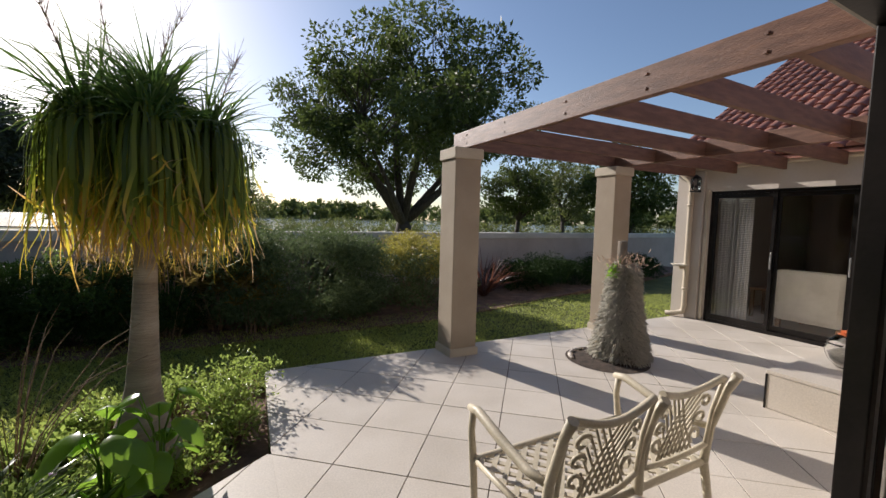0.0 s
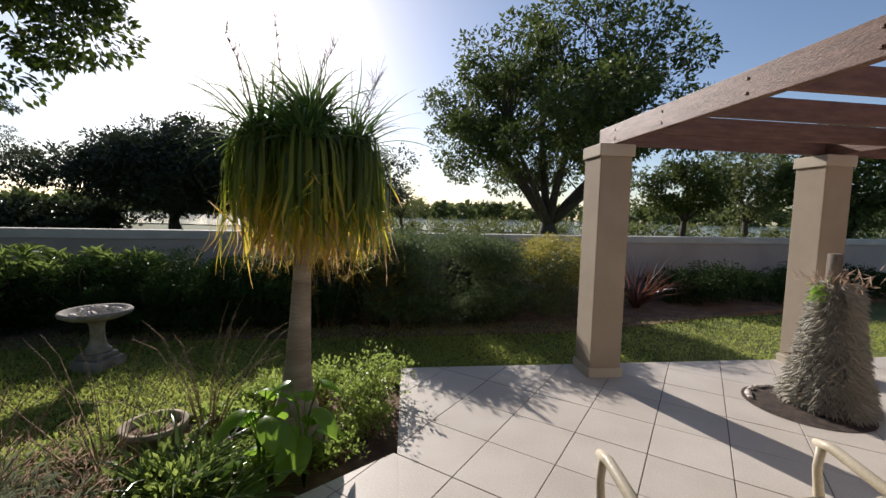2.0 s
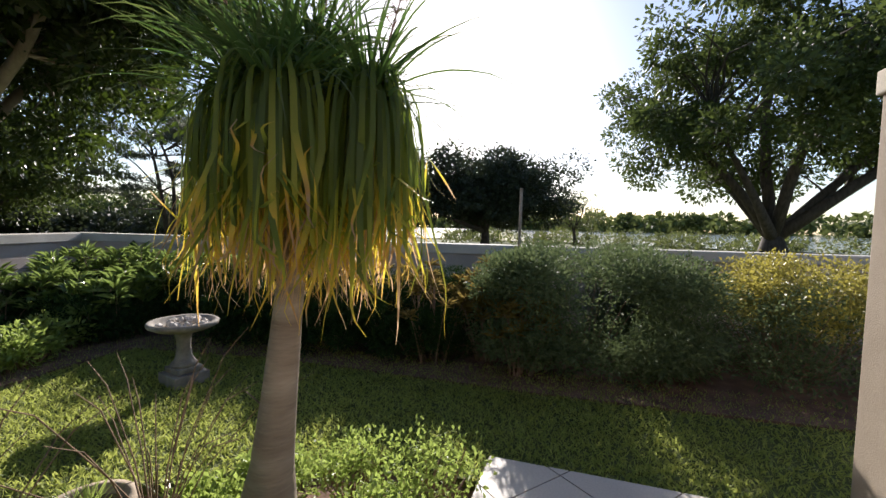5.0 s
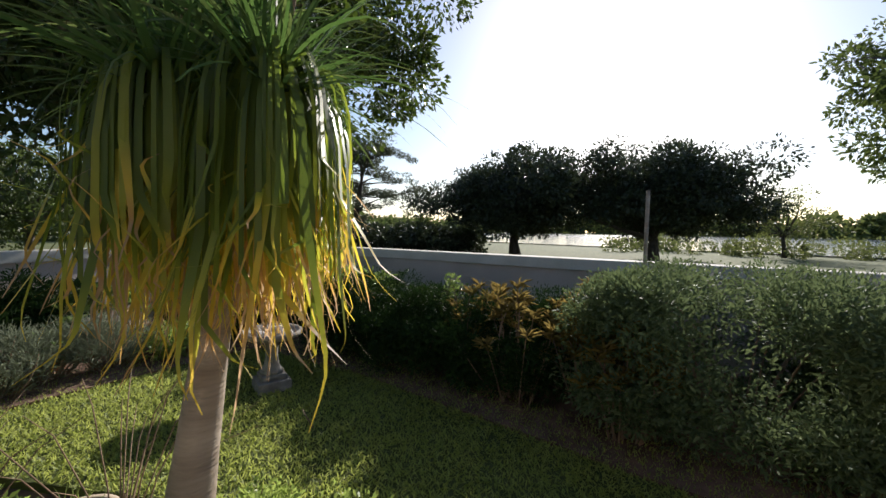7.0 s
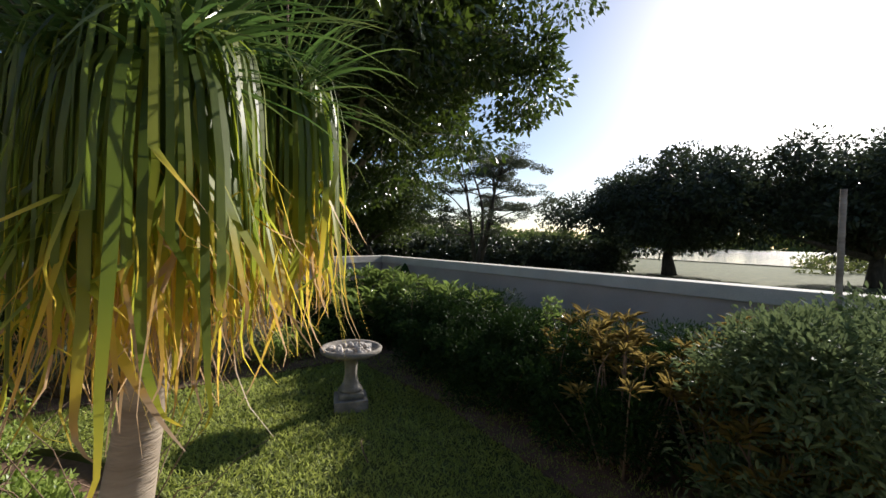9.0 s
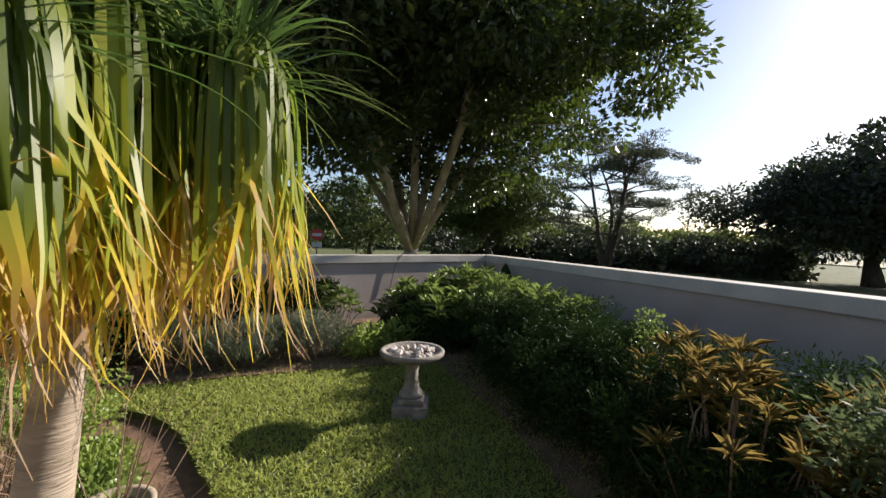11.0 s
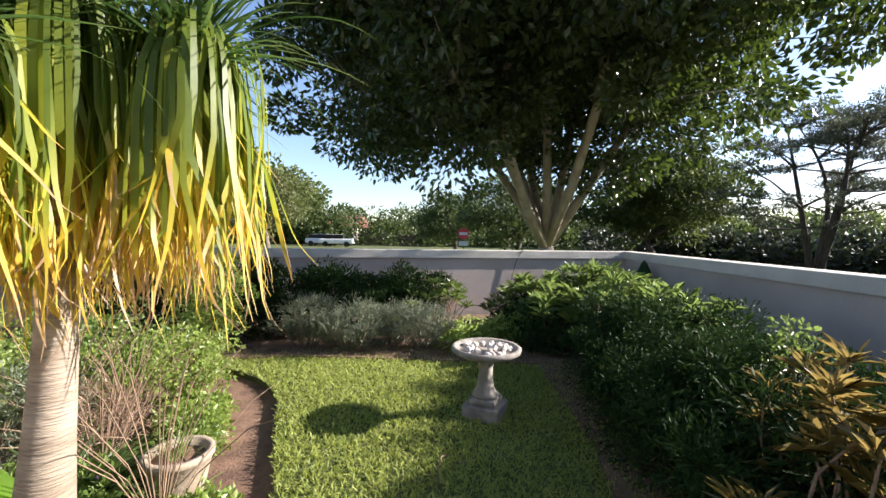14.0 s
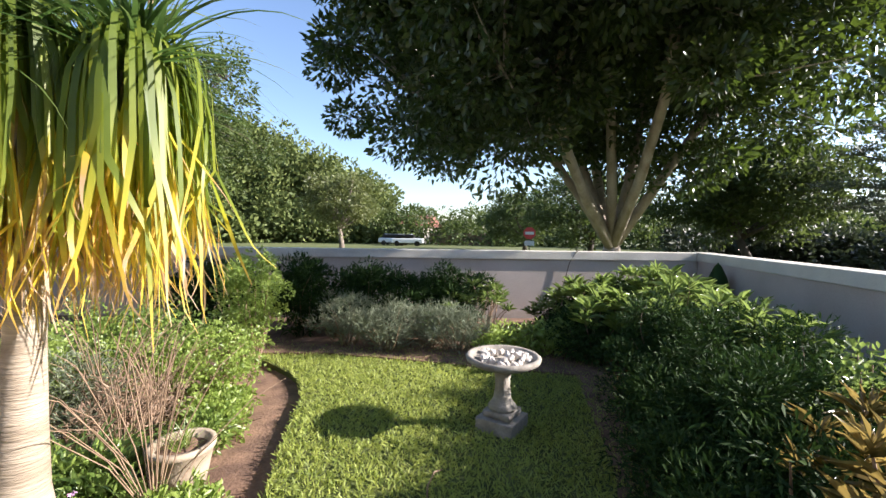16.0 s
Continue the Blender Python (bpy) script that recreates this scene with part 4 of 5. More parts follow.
# ---------------------------------------------------------------- ponytail palm
def hanging_fronds(name, heads, count, tips, parent, rng, label):
    """Strap leaves that arch out of a head and then hang straight down as a curtain."""
    V, F, UV = [], [], []
    seg = 15
    for k in range(count):
        c = np.array(heads[rng.integers(0, len(heads))], float)
        a = rng.uniform(0, 2 * math.pi)
        reach = rng.uniform(0.04, 0.28)
        rise = rng.uniform(0.02, 0.20) * (1.2 - reach)
        low = rng.uniform(*tips) + 0.35 * rng.uniform(0, 1) ** 3
        shoulder = c[2] + rise - rng.uniform(0.06, 0.22) - 1.6 * reach * rng.uniform(0.4, 1.3)
        w = rng.uniform(0.011, 0.026)
        twist, flare = rng.normal() * 0.8, rng.uniform(-0.06, 0.12)
        sway = rng.normal(size=2) * 0.075
        curl, turn = rng.uniform(0.0, 0.075), rng.uniform(0, 2 * math.pi)
        k0 = len(V)
        for j in range(seg + 1):
            t = j / seg
            if t < 0.4:
                u = t / 0.4
                r = reach * math.sin(u * math.pi / 2)
                z = c[2] + rise * math.sin(u * math.pi * 0.75) + (shoulder - c[2] - rise * 0.71) * u ** 3
                q = 0.0
            else:
                q = (t - 0.4) / 0.6
                r = reach + flare * q
                z = shoulder + (low - shoulder) * q
            b = a + twist * 0.3 * q
            bend = curl * max(0.0, q - 0.55) ** 2 * 6
            p = c + np.array([r * math.cos(b) + sway[0] * q + bend * math.cos(turn + 5 * q), r * math.sin(b) + sway[1] * q + bend * math.sin(turn + 5 * q), 0.0])
            p[2] = z
            f = b + math.pi / 2 + twist * (0.3 + q)
            side = np.array([math.cos(f), math.sin(f), 0.0])
            ww = w * (0.7 + 0.8 * t if t < 0.4 else 1.02 * (1 - q ** 1.5) + 0.10)
            V += [tuple(p - side * ww / 2), tuple(p + side * ww / 2)]
            UV += [(0, t), (1, t)]
            if j:
                o = k0 + 2 * (j - 1)
                F.append((o, o + 1, o + 3, o + 2))
    ob = rawpart(name, V, F, L_PALM, parent, label, UV, True)
    ob["kind"] = "stuff"
    return ob


def palm():
    base = Vector((-1.44, 2.37, 0))
    e = thing("ponytail_palm", "ponytail palm with swollen trunk and drooping yellow-tipped leaves", "palm tree", base)
    ln = [(-0.032 * z, 0.128 * z, z) for z in (-0.16, 0.0, 0.12, 0.26, 0.45, 0.75, 1.1, 1.45, 1.75, 1.95)]
    part("trunk", tube(bmesh.new(), ln, [0.27, 0.235, 0.175, 0.125, 0.094, 0.078, 0.066, 0.060, 0.063, 0.07], 24), M_PALMBARK, e, "pale ringed trunk, swollen at the foot")
    rg = np.random.default_rng(33)
    heads = [(-0.34, 0.50, 2.18), (-0.03, 0.27, 2.26), (0.29, 0.34, 2.06), (-0.33, 0.08, 2.10), (0.08, 0.02, 2.06)]
    for c in heads:
        mid = (c[0] * 0.65 - 0.02, c[1] * 0.65 + 0.09, 2.0)
        part("branch", tube(bmesh.new(), [(-0.058, 0.23, 1.8), mid, c], [0.068, 0.056, 0.05], 10), M_PALMBARK, e)
    hanging_fronds("frond_mass", heads, 1250, (1.16, 1.62), e, rg, "long hanging strap leaves, green turning yellow and dry")
    hanging_fronds("dry_frond_mass", [(x, y, z - 0.08) for x, y, z in heads], 300, (1.06, 1.3), e, rg, "longer straw-coloured hanging tips")
    n = 720
    k = rg.integers(0, 5, n)
    a = rg.uniform(0, 2 * math.pi, n)
    hd = np.stack([np.cos(a), np.sin(a), rg.uniform(0.15, 2.6, n)], 1)
    rt = np.array(heads)[k] + rg.normal(size=(n, 3)) * [0.03, 0.03, 0.03]
    straps("young_frond_mass", rt, hd, rg.uniform(0.3, 0.7, n), 0.018, 1.5, L_PALMYOUNG, e, rg, 7, "upright green young leaves", 0.25, 0.3)["kind"] = "stuff"
    n = 130
    k = rg.integers(0, 5, n)
    a = rg.uniform(0, 2 * math.pi, n)
    hd = np.stack([np.cos(a), np.sin(a), rg.uniform(0.1, 1.0, n)], 1)
    straps("spreading_frond_mass", np.array(heads)[k], hd, rg.uniform(0.55, 0.8, n), 0.015, 1.5, L_PALMYOUNG, e, rg, 9, "thin leaves spreading sideways", 0.2, 0.35)["kind"] = "stuff"
    for (c, top) in (((-0.34, 0.52, 2.2), (-0.52, 0.50, 3.2)), ((-0.02, 0.28, 2.3), (0.10, 0.36, 2.85)), ((0.30, 0.36, 2.1), (0.42, 0.44, 2.62)), ((-0.33, 0.08, 2.15), (-0.55, 0.0, 2.85))):
        fs = bmesh.new()
        pts = limb_path(c, top, rg, 0.03, 9)
        tube(fs, pts, [0.007 * (1 - 0.085 * j) for j in range(10)], 5)
        for p in pts[4:]:
            for j in range(8):
                d = Vector(rg.normal(size=3)) * 0.05 + Vector((0, 0, 0.07))
                tube(fs, [p, p + d * 0.6, p + d], [0.002, 0.0015, 0.001], 3, False)
        part("flower_stalk", fs, M_TWIG, e, "dry branching flower stalk")


palm()

# ---------------------------------------------------------------- bird bath
def bird_bath():
    e = thing("bird_bath", "weathered concrete bird bath filled with pale stones", "bird bath", (-4.22, 2.975, GZ), 8)
    part("foot", boxed(-0.165, 0.165, -0.165, 0.165, -0.03, 0.09, 0.012), M_STONE, e)
    part("foot_step", boxed(-0.125, 0.125, -0.125, 0.125, 0.092, 0.15, 0.02), M_STONE, e)
    part("pedestal", lathe([(0, 0.15), (0.115, 0.15), (0.12, 0.175), (0.095, 0.20), (0.075, 0.24), (0.062, 0.33), (0.062, 0.40), (0.075, 0.46), (0.095, 0.49), (0, 0.495)], 24), M_STONE, e)
    part("bowl", lathe([(0, 0.49), (0.13, 0.49), (0.24, 0.52), (0.305, 0.555), (0.312, 0.585), (0.295, 0.60), (0.268, 0.592), (0.245, 0.565), (0.1, 0.548), (0, 0.546)], 40), M_STONE, e)
    rg = np.random.default_rng(4)
    base = bmesh.new()
    bmesh.ops.create_icosphere(base, subdivisions=1, radius=0.035)
    for v in base.verts:
        v.co *= 0.8 + 0.4 * rg.random()
    me = bpy.data.meshes.new("stone")
    base.to_mesh(me)
    base.free()
    me.materials.append(M_PEBBLE)
    for k in range(46):
        a, r = rg.uniform(0, 6.28), 0.22 * rg.uniform(0, 1) ** 0.5
        s = new("stone", me)
        s.matrix_world = Matrix.Translation((-4.22 + r * math.cos(a), 2.975 + r * math.sin(a), GZ + 0.567 + 0.012 * (r < 0.15) + rg.uniform(0, 0.01))) @ pose(0, 0, 0, *rg.uniform(0, 360, 3)) @ Matrix.Diagonal((rg.uniform(0.6, 1.3), rg.uniform(0.5, 1), rg.uniform(0.5, 0.9), 1))
        tagged(s, "pale rounded stone lying in the bird bath", "stone", "bird bath stones")


bird_bath()

# ---------------------------------------------------------------- pole, sign
pole = part("pole", tube(bmesh.new(), [(0, 0, -0.1), (0, 0, 1.0), (0.01, 0, 2.12)], [0.022, 0.021, 0.019], 10), M_PALMBARK)
pole.matrix_world = Matrix.Translation((-2.47, 6.5, GZ))
tagged(pole, "plain upright wooden garden pole", "pole")

# ---------------------------------------------------------------- planting along the long wall
bush("hedge", "clipped rounded grey-green hedge bush by the wall", along(9.4, 1.65), 1.45, 1.25, 1.36, 41, L_HEDGE, 72000, 0.06, 0.02, 24, WA, 0.0, 0.5, None, 620, 0.17, "hedge", 0.72, True)
bush("golden_shrub", "golden-leaved shrub with bare lower stems beside the hedge", along(11.6, 1.75), 0.95, 1.1, 1.34, 42, L_YELLOW, 12000, 0.05, 0.022, 26, WA, 0.5, 0.4, None, 200, 0.16, "bush", 0.7)
bush("dark_shrub", "dark green leafy shrub under the golden bush", along(11.5, 1.75), 1.0, 1.15, 1.05, 43, L_HEDGE, 16000, 0.05, 0.018, 10, WA, 0.0, 0.3, None, 240, 0.2, "bush", 0.6, True)
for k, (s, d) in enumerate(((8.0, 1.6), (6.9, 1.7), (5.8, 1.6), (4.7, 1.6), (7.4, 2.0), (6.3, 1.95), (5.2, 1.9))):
    bush("fern_shrub", "dark green feathery shrub in the wall border", along(s, d), 0.72, 0.62, 1.06 if d < 1.8 else 0.72, 50 + k, L_FERN_SHADED, 15000, 0.062, 0.013, 10, WA, 0.0, 0.6, None, 150, 0.24, "bush", 0.4, True)
for k, (s, d, h) in enumerate(((8.15, 1.75, 1.2), (7.6, 2.15, 1.18), (7.05, 1.7, 1.2), (8.3, 1.95, 1.05), (8.65, 2.35, 0.95))):
    rosette_bush("croton", "croton shrub with narrow red and yellow leaves", along(s, d), 26, 0.42, 0.40, h, 60 + k, L_CROTON, 24, 0.16, 0.016, WA)
for k, (s, d, h) in enumerate(((4.6, 1.2, 0.95), (3.6, 1.4, 1.0), (2.6, 1.2, 1.02), (1.7, 1.3, 1.05), (2.0, 2.2, 0.85), (3.1, 2.15, 0.8))):
    rosette_bush("lance_leaf_shrub", "shrub with whorls of glossy lance-shaped green leaves", along(s, d), 44, 0.7, 0.55, h * 1.12, 70 + k, L_OLEANDER, 16, 0.25, 0.032, WA)
    # the under-foliage uses the leaf colour that has shade worked in
    bush("under_shrub", "dark low foliage below the lance-leaved shrubs", along(s, d + 0.15), 0.7, 0.65, h * 0.82, 80 + k, L_FERN_SHADED, 8500, 0.08, 0.02, 8, WA, 0.0, 0.4, None, 90, 0.25, "bush", 0.4)
bush("young_shrub", "small bright green upright shrub in the border", along(6.5, 1.6), 0.16, 0.16, 1.18, 95, L_OLEANDER, 420, 0.045, 0.022, 5, WA, 0.5, 0.4, None, 22, 0.5)
cone = part("clipped_cone", lathe([(0, -0.02), (0.14, 0.0), (0.17, 0.1), (0.12, 0.3), (0.05, 0.46), (0, 0.52)], 14), L_FERN_SHADED)
cone.matrix_world = Matrix.Translation(along(1.45, 0.22, 0.62))
tagged(cone, "small dark pointed plant support against the wall", "plant")
rg = np.random.default_rng(77)


def spiky(name, label, at, n, length, width, leaf, droop, seed, spread=0.7, z0=0.0, category="plant"):
    g = np.random.default_rng(seed)
    e = thing(name, label, category, at)
    a = g.uniform(0, 2 * math.pi, n)
    hd = np.stack([np.cos(a) * spread, np.sin(a) * spread, g.uniform(0.35, 1.3, n)], 1)
    straps("blade_mass", np.tile([[0, 0, z0]], (n, 1)) + g.normal(size=(n, 3)) * [0.03, 0.03, 0.005], hd, g.uniform(0.7, 1.15, n) * length, width, droop, leaf, e, g, 7)["kind"] = "stuff"
    return e


spiky("bronze_flax", "spiky bronze-red flax plant by the wall", along(13.3, 1.75), 110, 1.2, 0.028, L_RED, 0.7, 5)
for k, s in enumerate((14.6, 15.5, 16.8, 18.2, 19.8)):
    bush("low_shrub", "low dark green shrub at the foot of the wall", along(s, 1.5), 0.85, 0.9, 0.68 + 0.1 * (k % 2), 100 + k, L_FERN_SHADED, 8000, 0.07, 0.018, 8, WA, 0.0, 0.5, None, 70, 0.25, "bush", 0.4)

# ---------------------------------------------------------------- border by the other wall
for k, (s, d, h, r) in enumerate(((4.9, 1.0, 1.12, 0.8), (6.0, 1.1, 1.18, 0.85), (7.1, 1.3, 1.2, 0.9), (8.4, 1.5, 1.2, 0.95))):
    bush("dark_leaf_shrub", "dark green shrub with narrow leaves against the wall", along2(s, d), r, 0.6, h, 110 + k, L_FERN_SHADED, 7500, 0.12, 0.02, 12, WB, 0.0, 0.7, None, 90, 0.25, "bush", 0.4)
rosette_bush("lance_leaf_shrub", "shrub with long lance-shaped leaves by the wall", along2(4.4, 1.5), 26, 0.5, 0.4, 0.95, 121, L_OLEANDER, 16, 0.19, 0.02, WB)
rosette_bush("lance_leaf_shrub", "shrub with long lance-shaped leaves by the wall", along2(3.2, 1.5), 22, 0.45, 0.4, 0.7, 122, L_OLEANDER, 16, 0.17, 0.02, WB)
for k, (s, d) in enumerate(((5.2, 1.95), (5.75, 2.15), (6.35, 1.9), (4.8, 2.2))):
    bush("lavender", "grey-green lavender bush with thin upright stems", along2(s, d), 0.52, 0.42, 0.62 + 0.07 * (k % 3), 130 + k, L_GREY, 3400, 0.10, 0.007, 20, WB, 0.0, 1.4, None, 80, 0.3, "bush", 0.4)
for k, (s, d) in enumerate(((2.6, 1.9), (1.9, 2.0), (3.6, 2.3), (2.9, 2.5), (2.2, 1.2), (1.5, 1.5), (3.2, 1.7), (4.2, 2.5), (2.3, 2.6), (1.6, 2.7))):
    bush("leafy_groundcover", "mixed low leafy plants at the lawn's edge", along2(s, d), 0.45, 0.4, 0.42, 140 + k, L_SHRUB if k % 3 else L_FERN_SHADED, 1100, 0.09, 0.032, 8, WB, 0.0, 0.5, None, 40, 0.3, "plant", 0.3)


def pot(name, label, at, r, h, mat, wall=0.03, belly=0.0):
    e = thing(name, label, "plant pot", at)
    part("pot_body", lathe([(0, 0), (r * 0.68, 0), (r * (0.84 + belly), h * 0.5), (r * 0.97, h * 0.86), (r * 1.03, h * 0.88), (r * 1.03, h), (r - wall, h), (r - wall * 1.3, h * 0.85), (0, h * 0.84)], 36), mat, e)
    part("pot_soil", lathe([(0, h * 0.85), (r - wall * 1.4, h * 0.85), (r - wall * 1.5, h * 0.86), (0, h * 0.88)], 24), M_SOIL, e)
    return e


pot("terracotta_pot", "small terracotta pot with a green strap-leaved plant", (-5.72, 0.84, GZ), 0.12, 0.25, M_CLAY)
spiky("potted_plant", "bright green strap-leaved plant in the clay pot", (-5.72, 0.84, GZ + 0.2), 50, 0.38, 0.035, L_BRIGHT, 1.7, 6)
pot("cement_pot", "round weathered cement planter on the soil", (-2.18, 1.90, BZ + 0.004), 0.19, 0.30, M_POT)
spiky("pot_grass", "thin dry green stems growing in the planter", (-2.18, 1.90, BZ + 0.255), 60, 0.22, 0.007, L_SHRUB, 0.6, 7, 0.5)

# ---------------------------------------------------------------- bed round the palm
bush("light_green_shrub", "tall light green shrub with rounded leaves", (-3.45, -0.12, BZ), 0.46, 0.46, 1.5, 151, L_SHRUB, 5200, 0.055, 0.026, 16, 0, 0.25, 0.6, None, 110, 0.22)
bush("light_green_shrub", "broad light green shrub above the soil edge", (-2.8, 0.6, BZ), 0.66, 0.5, 0.75, 152, L_SHRUB, 3200, 0.05, 0.026, 16, 30, 0.12, 0.6, None, 110, 0.22)
bush("light_green_shrub", "light green shrub in the palm bed", (-2.2, 0.45, BZ), 0.55, 0.5, 0.8, 153, L_SHRUB, 1700, 0.05, 0.022, 16, 0, 0.1, 0.6, None, 90, 0.22)
bush("dry_flower_shrub", "brownish dried flowering shrub among the green", (-2.05, 1.15, BZ), 0.36, 0.36, 0.62, 154, L_DRY, 1500, 0.08, 0.006, 22, 0, 0.0, 1.0, None, 80, 0.3)
bush("grey_shrub", "grey-green feathery shrub in the bed", (-1.75, 0.75, BZ), 0.45, 0.4, 0.8, 155, L_GREY, 2600, 0.08, 0.008, 14, 0, 0.05, 0.9, None, 70, 0.3)
for k, (x, y) in enumerate(((-1.95, 1.6), (-1.65, 1.5), (-1.75, 1.85), (-1.5, 1.3))):
    bush("flowering_groundcover", "low glossy green plant with small pink flowers", (x, y, BZ), 0.3, 0.3, 0.27, 160 + k, L_SHRUB if k % 2 else L_OLEANDER, 620, 0.075, 0.03, 8, 0, 0.0, 0.8, None, 40, 0.35, "plant", 0.2)
    g = np.random.default_rng(300 + k)
    e = thing("pink_flower", "small pink five-petalled flower", "flower", (x + 0.1, y + 0.12, BZ + 0.25))
    leaves("petal_ring", np.zeros((7, 3)), g.normal(size=(7, 3)) * [1, 1, 0.2], 0.026, 0.022, L_FLOWER, e, g)
    part("stalk", tube(bmesh.new(), [(0, 0, -0.14), (0, 0, 0)], 0.002, 4), L_SHRUB, e)
spiky("strap_plant", "clump of green strap leaves in the bed", (-1.72, 1.62, BZ), 150, 0.62, 0.024, L_STRAP, 1.7, 8)
spiky("strap_plant", "clump of green strap leaves in the bed", (-1.95, 2.25, BZ), 46, 0.42, 0.018, L_OLEANDER, 1.6, 9)
for k, (x, y, r, h) in enumerate(((-1.15, 3.2, 0.34, 0.58), (-1.2, 2.85, 0.3, 0.42), (-1.0, 2.65, 0.25, 0.28), (-1.6, 3.0, 0.3, 0.42), (-1.85, 2.7, 0.25, 0.4), (-1.15, 2.3, 0.3, 0.2), (-1.5, 2.1, 0.3, 0.22))):
    bush("white_tipped_shrub", "low shrub with small pale shining leaves by the patio", (x, y, BZ), r, r, h, 170 + k, L_SHRUB, 1100, 0.042, 0.018, 16, 0, 0.02, 0.7, None, 50, 0.3, "bush", 0.3)


def broadleaf(at, seed):
    g = np.random.default_rng(seed)
    e = thing("split_leaf_plant", "young plant with large bright green drooping leaves", "plant", at)
    for k in range(17):
        a = g.uniform(0, 6.28)
        z = g.uniform(0.2, 0.68)
        top = Vector((math.cos(a) * 0.10, math.sin(a) * 0.10, z))
        part("stalk", tube(bmesh.new(), [(0, 0, 0), (top.x * 0.3, top.y * 0.3, z * 0.7), tuple(top)], 0.004, 5), L_BRIGHT, e)
        V, F = [], []
        n = 6
        for i in range(n + 1):
            t = i / n
            w = 0.065 * math.sin(math.pi * min(1, 0.12 + 0.88 * t)) ** 0.7
            out = Vector((math.cos(a), math.sin(a), 0)) * 0.17 * t + Vector((0, 0, 0.02 * t - 0.17 * t * t))
            s = Vector((-math.sin(a), math.cos(a), 0))
            c = top + out
            V += [tuple(c - s * w - Vector((0, 0, w * 0.4))), tuple(c), tuple(c + s * w - Vector((0, 0, w * 0.4)))]
            if i:
                b = 3 * (i - 1)
                F += [(b, b + 1, b + 4, b + 3), (b + 1, b + 2, b + 5, b + 4)]
        rawpart("leaf", V, F, L_BRIGHT, e, "", None, True)


broadleaf((-1.12, 2.0, BZ), 1)
broadleaf((-1.28, 1.82, BZ), 2)

# bare arching twigs in the lawn bed
def twigs(at, n, h, seed, spread=0.6):
    g = np.random.default_rng(seed)
    e = thing("bare_twig_shrub", "bare brown arching twigs of a leafless shrub", "bush", at)
    bm = bmesh.new()
    for k in range(n):
        a = g.uniform(0, 6.28)
        q = g.uniform(0.2, 1) * spread
        z = h * g.uniform(0.5, 1)
        pts = [(0, 0, 0), (q * 0.3 * math.cos(a), q * 0.3 * math.sin(a), z * 0.5), (q * 0.7 * math.cos(a), q * 0.7 * math.sin(a), z * 0.88), (q * math.cos(a), q * math.sin(a), z)]
        tube(bm, pts, [0.004, 0.0035, 0.0028, 0.0015], 4, False)
    part("twig_mass", bm, M_TWIG, e)["kind"] = "stuff"


twigs((-1.98, 2.12, BZ), 22, 1.05, 1, 0.85)
twigs((-2.25, 1.0, BZ), 34, 0.95, 3, 0.6)
twigs((-1.95, 0.75, BZ), 26, 1.1, 4, 0.6)
twigs((-1.95, 1.45, BZ), 15, 1.1, 2, 0.6)

# ---------------------------------------------------------------- trees beyond the wall
def polar(angle, dist, z=GZ):
    return (dist * math.cos(radians(angle)), 1.5 + dist * math.sin(radians(angle)), z)


def layered_tree(label, at, height, radius, seed):
    """A wind-shaped tree with several leaning stems and flat pads of needles on bare limbs."""
    g = np.random.default_rng(seed)
    t = thing("tree", label, "tree", at)
    centers, radii, joints = [], [], []
    for k in range(4):
        a = 2 * math.pi * k / 4 + g.uniform(-0.5, 0.5)
        top = (radius * 0.3 * math.cos(a), radius * 0.3 * math.sin(a), height * g.uniform(0.72, 0.98))
        pts = limb_path((0.1 * math.cos(a), 0.1 * math.sin(a), -0.1), top, g, 0.06, 8)
        part("trunk", tube(bmesh.new(), pts, [0.15 * (1 - 0.1 * j) for j in range(9)], 8), M_DARKBARK, t)
        joints += pts[3:]
    for k in range(46):
        p = joints[g.integers(0, len(joints))]
        a = g.uniform(0, 2 * math.pi)
        ln = radius * g.uniform(0.35, 0.95) * (1.15 - 0.5 * p.z / height)
        end = p + Vector((ln * math.cos(a), ln * math.sin(a), ln * g.uniform(0.05, 0.4)))
        end.z = min(end.z, height)
        limb = limb_path(p, end, g, 0.08, 5)
        part("limb", tube(bmesh.new(), limb, [0.05, 0.042, 0.034, 0.026, 0.018, 0.01], 5, False), M_DARKBARK, t)
        for q in limb[3:]:
            for r in range(3):
                centers.append(tuple(q + Vector((g.normal() * 0.3, g.normal() * 0.3, 0.08 + g.normal() * 0.05))))
                radii.append(g.uniform(0.25, 0.5))
    centers, radii = np.array(centers), np.array(radii)
    p, d = clumped(g, centers, radii, 75)
    zc = np.repeat(centers[:, 2], 75)
    p[:, 2] = zc + (p[:, 2] - zc) * 0.35
    leaves("crown", p, d, 0.15, 0.045, L_PINE, t, g)["kind"] = "stuff"
    return t


tree("large spreading dark green tree beyond the garden wall", polar(89.5, 25), 13.6, 9.6, 2.0, 201, L_TREE, M_DARKBARK, 210, 270, 0.26, 0.46, 0.4, 0.9, clump_r=0.105, stems=2, solid=0.5)
tree("big glossy dark-leaved tree with pale forked trunk behind the wall", (-13.2, 0.70, GZ), 13.5, 7.8, 1.8, 202, L_BIG, M_PALEBARK, 430, 420, 0.2, 0.24, 0.4, 0.9, clump_r=0.115, stems=3, solid=0.5, off=(2.4, 0.15))
tree("dark dome-shaped tree by the lake", polar(123, 30), 7.0, 6.0, 0.9, 203, L_DARK, M_DARKBARK, 260, 240, 0.26, 0.3, 0.8, 0.8, clump_r=0.17, solid=0.35, stems=2)
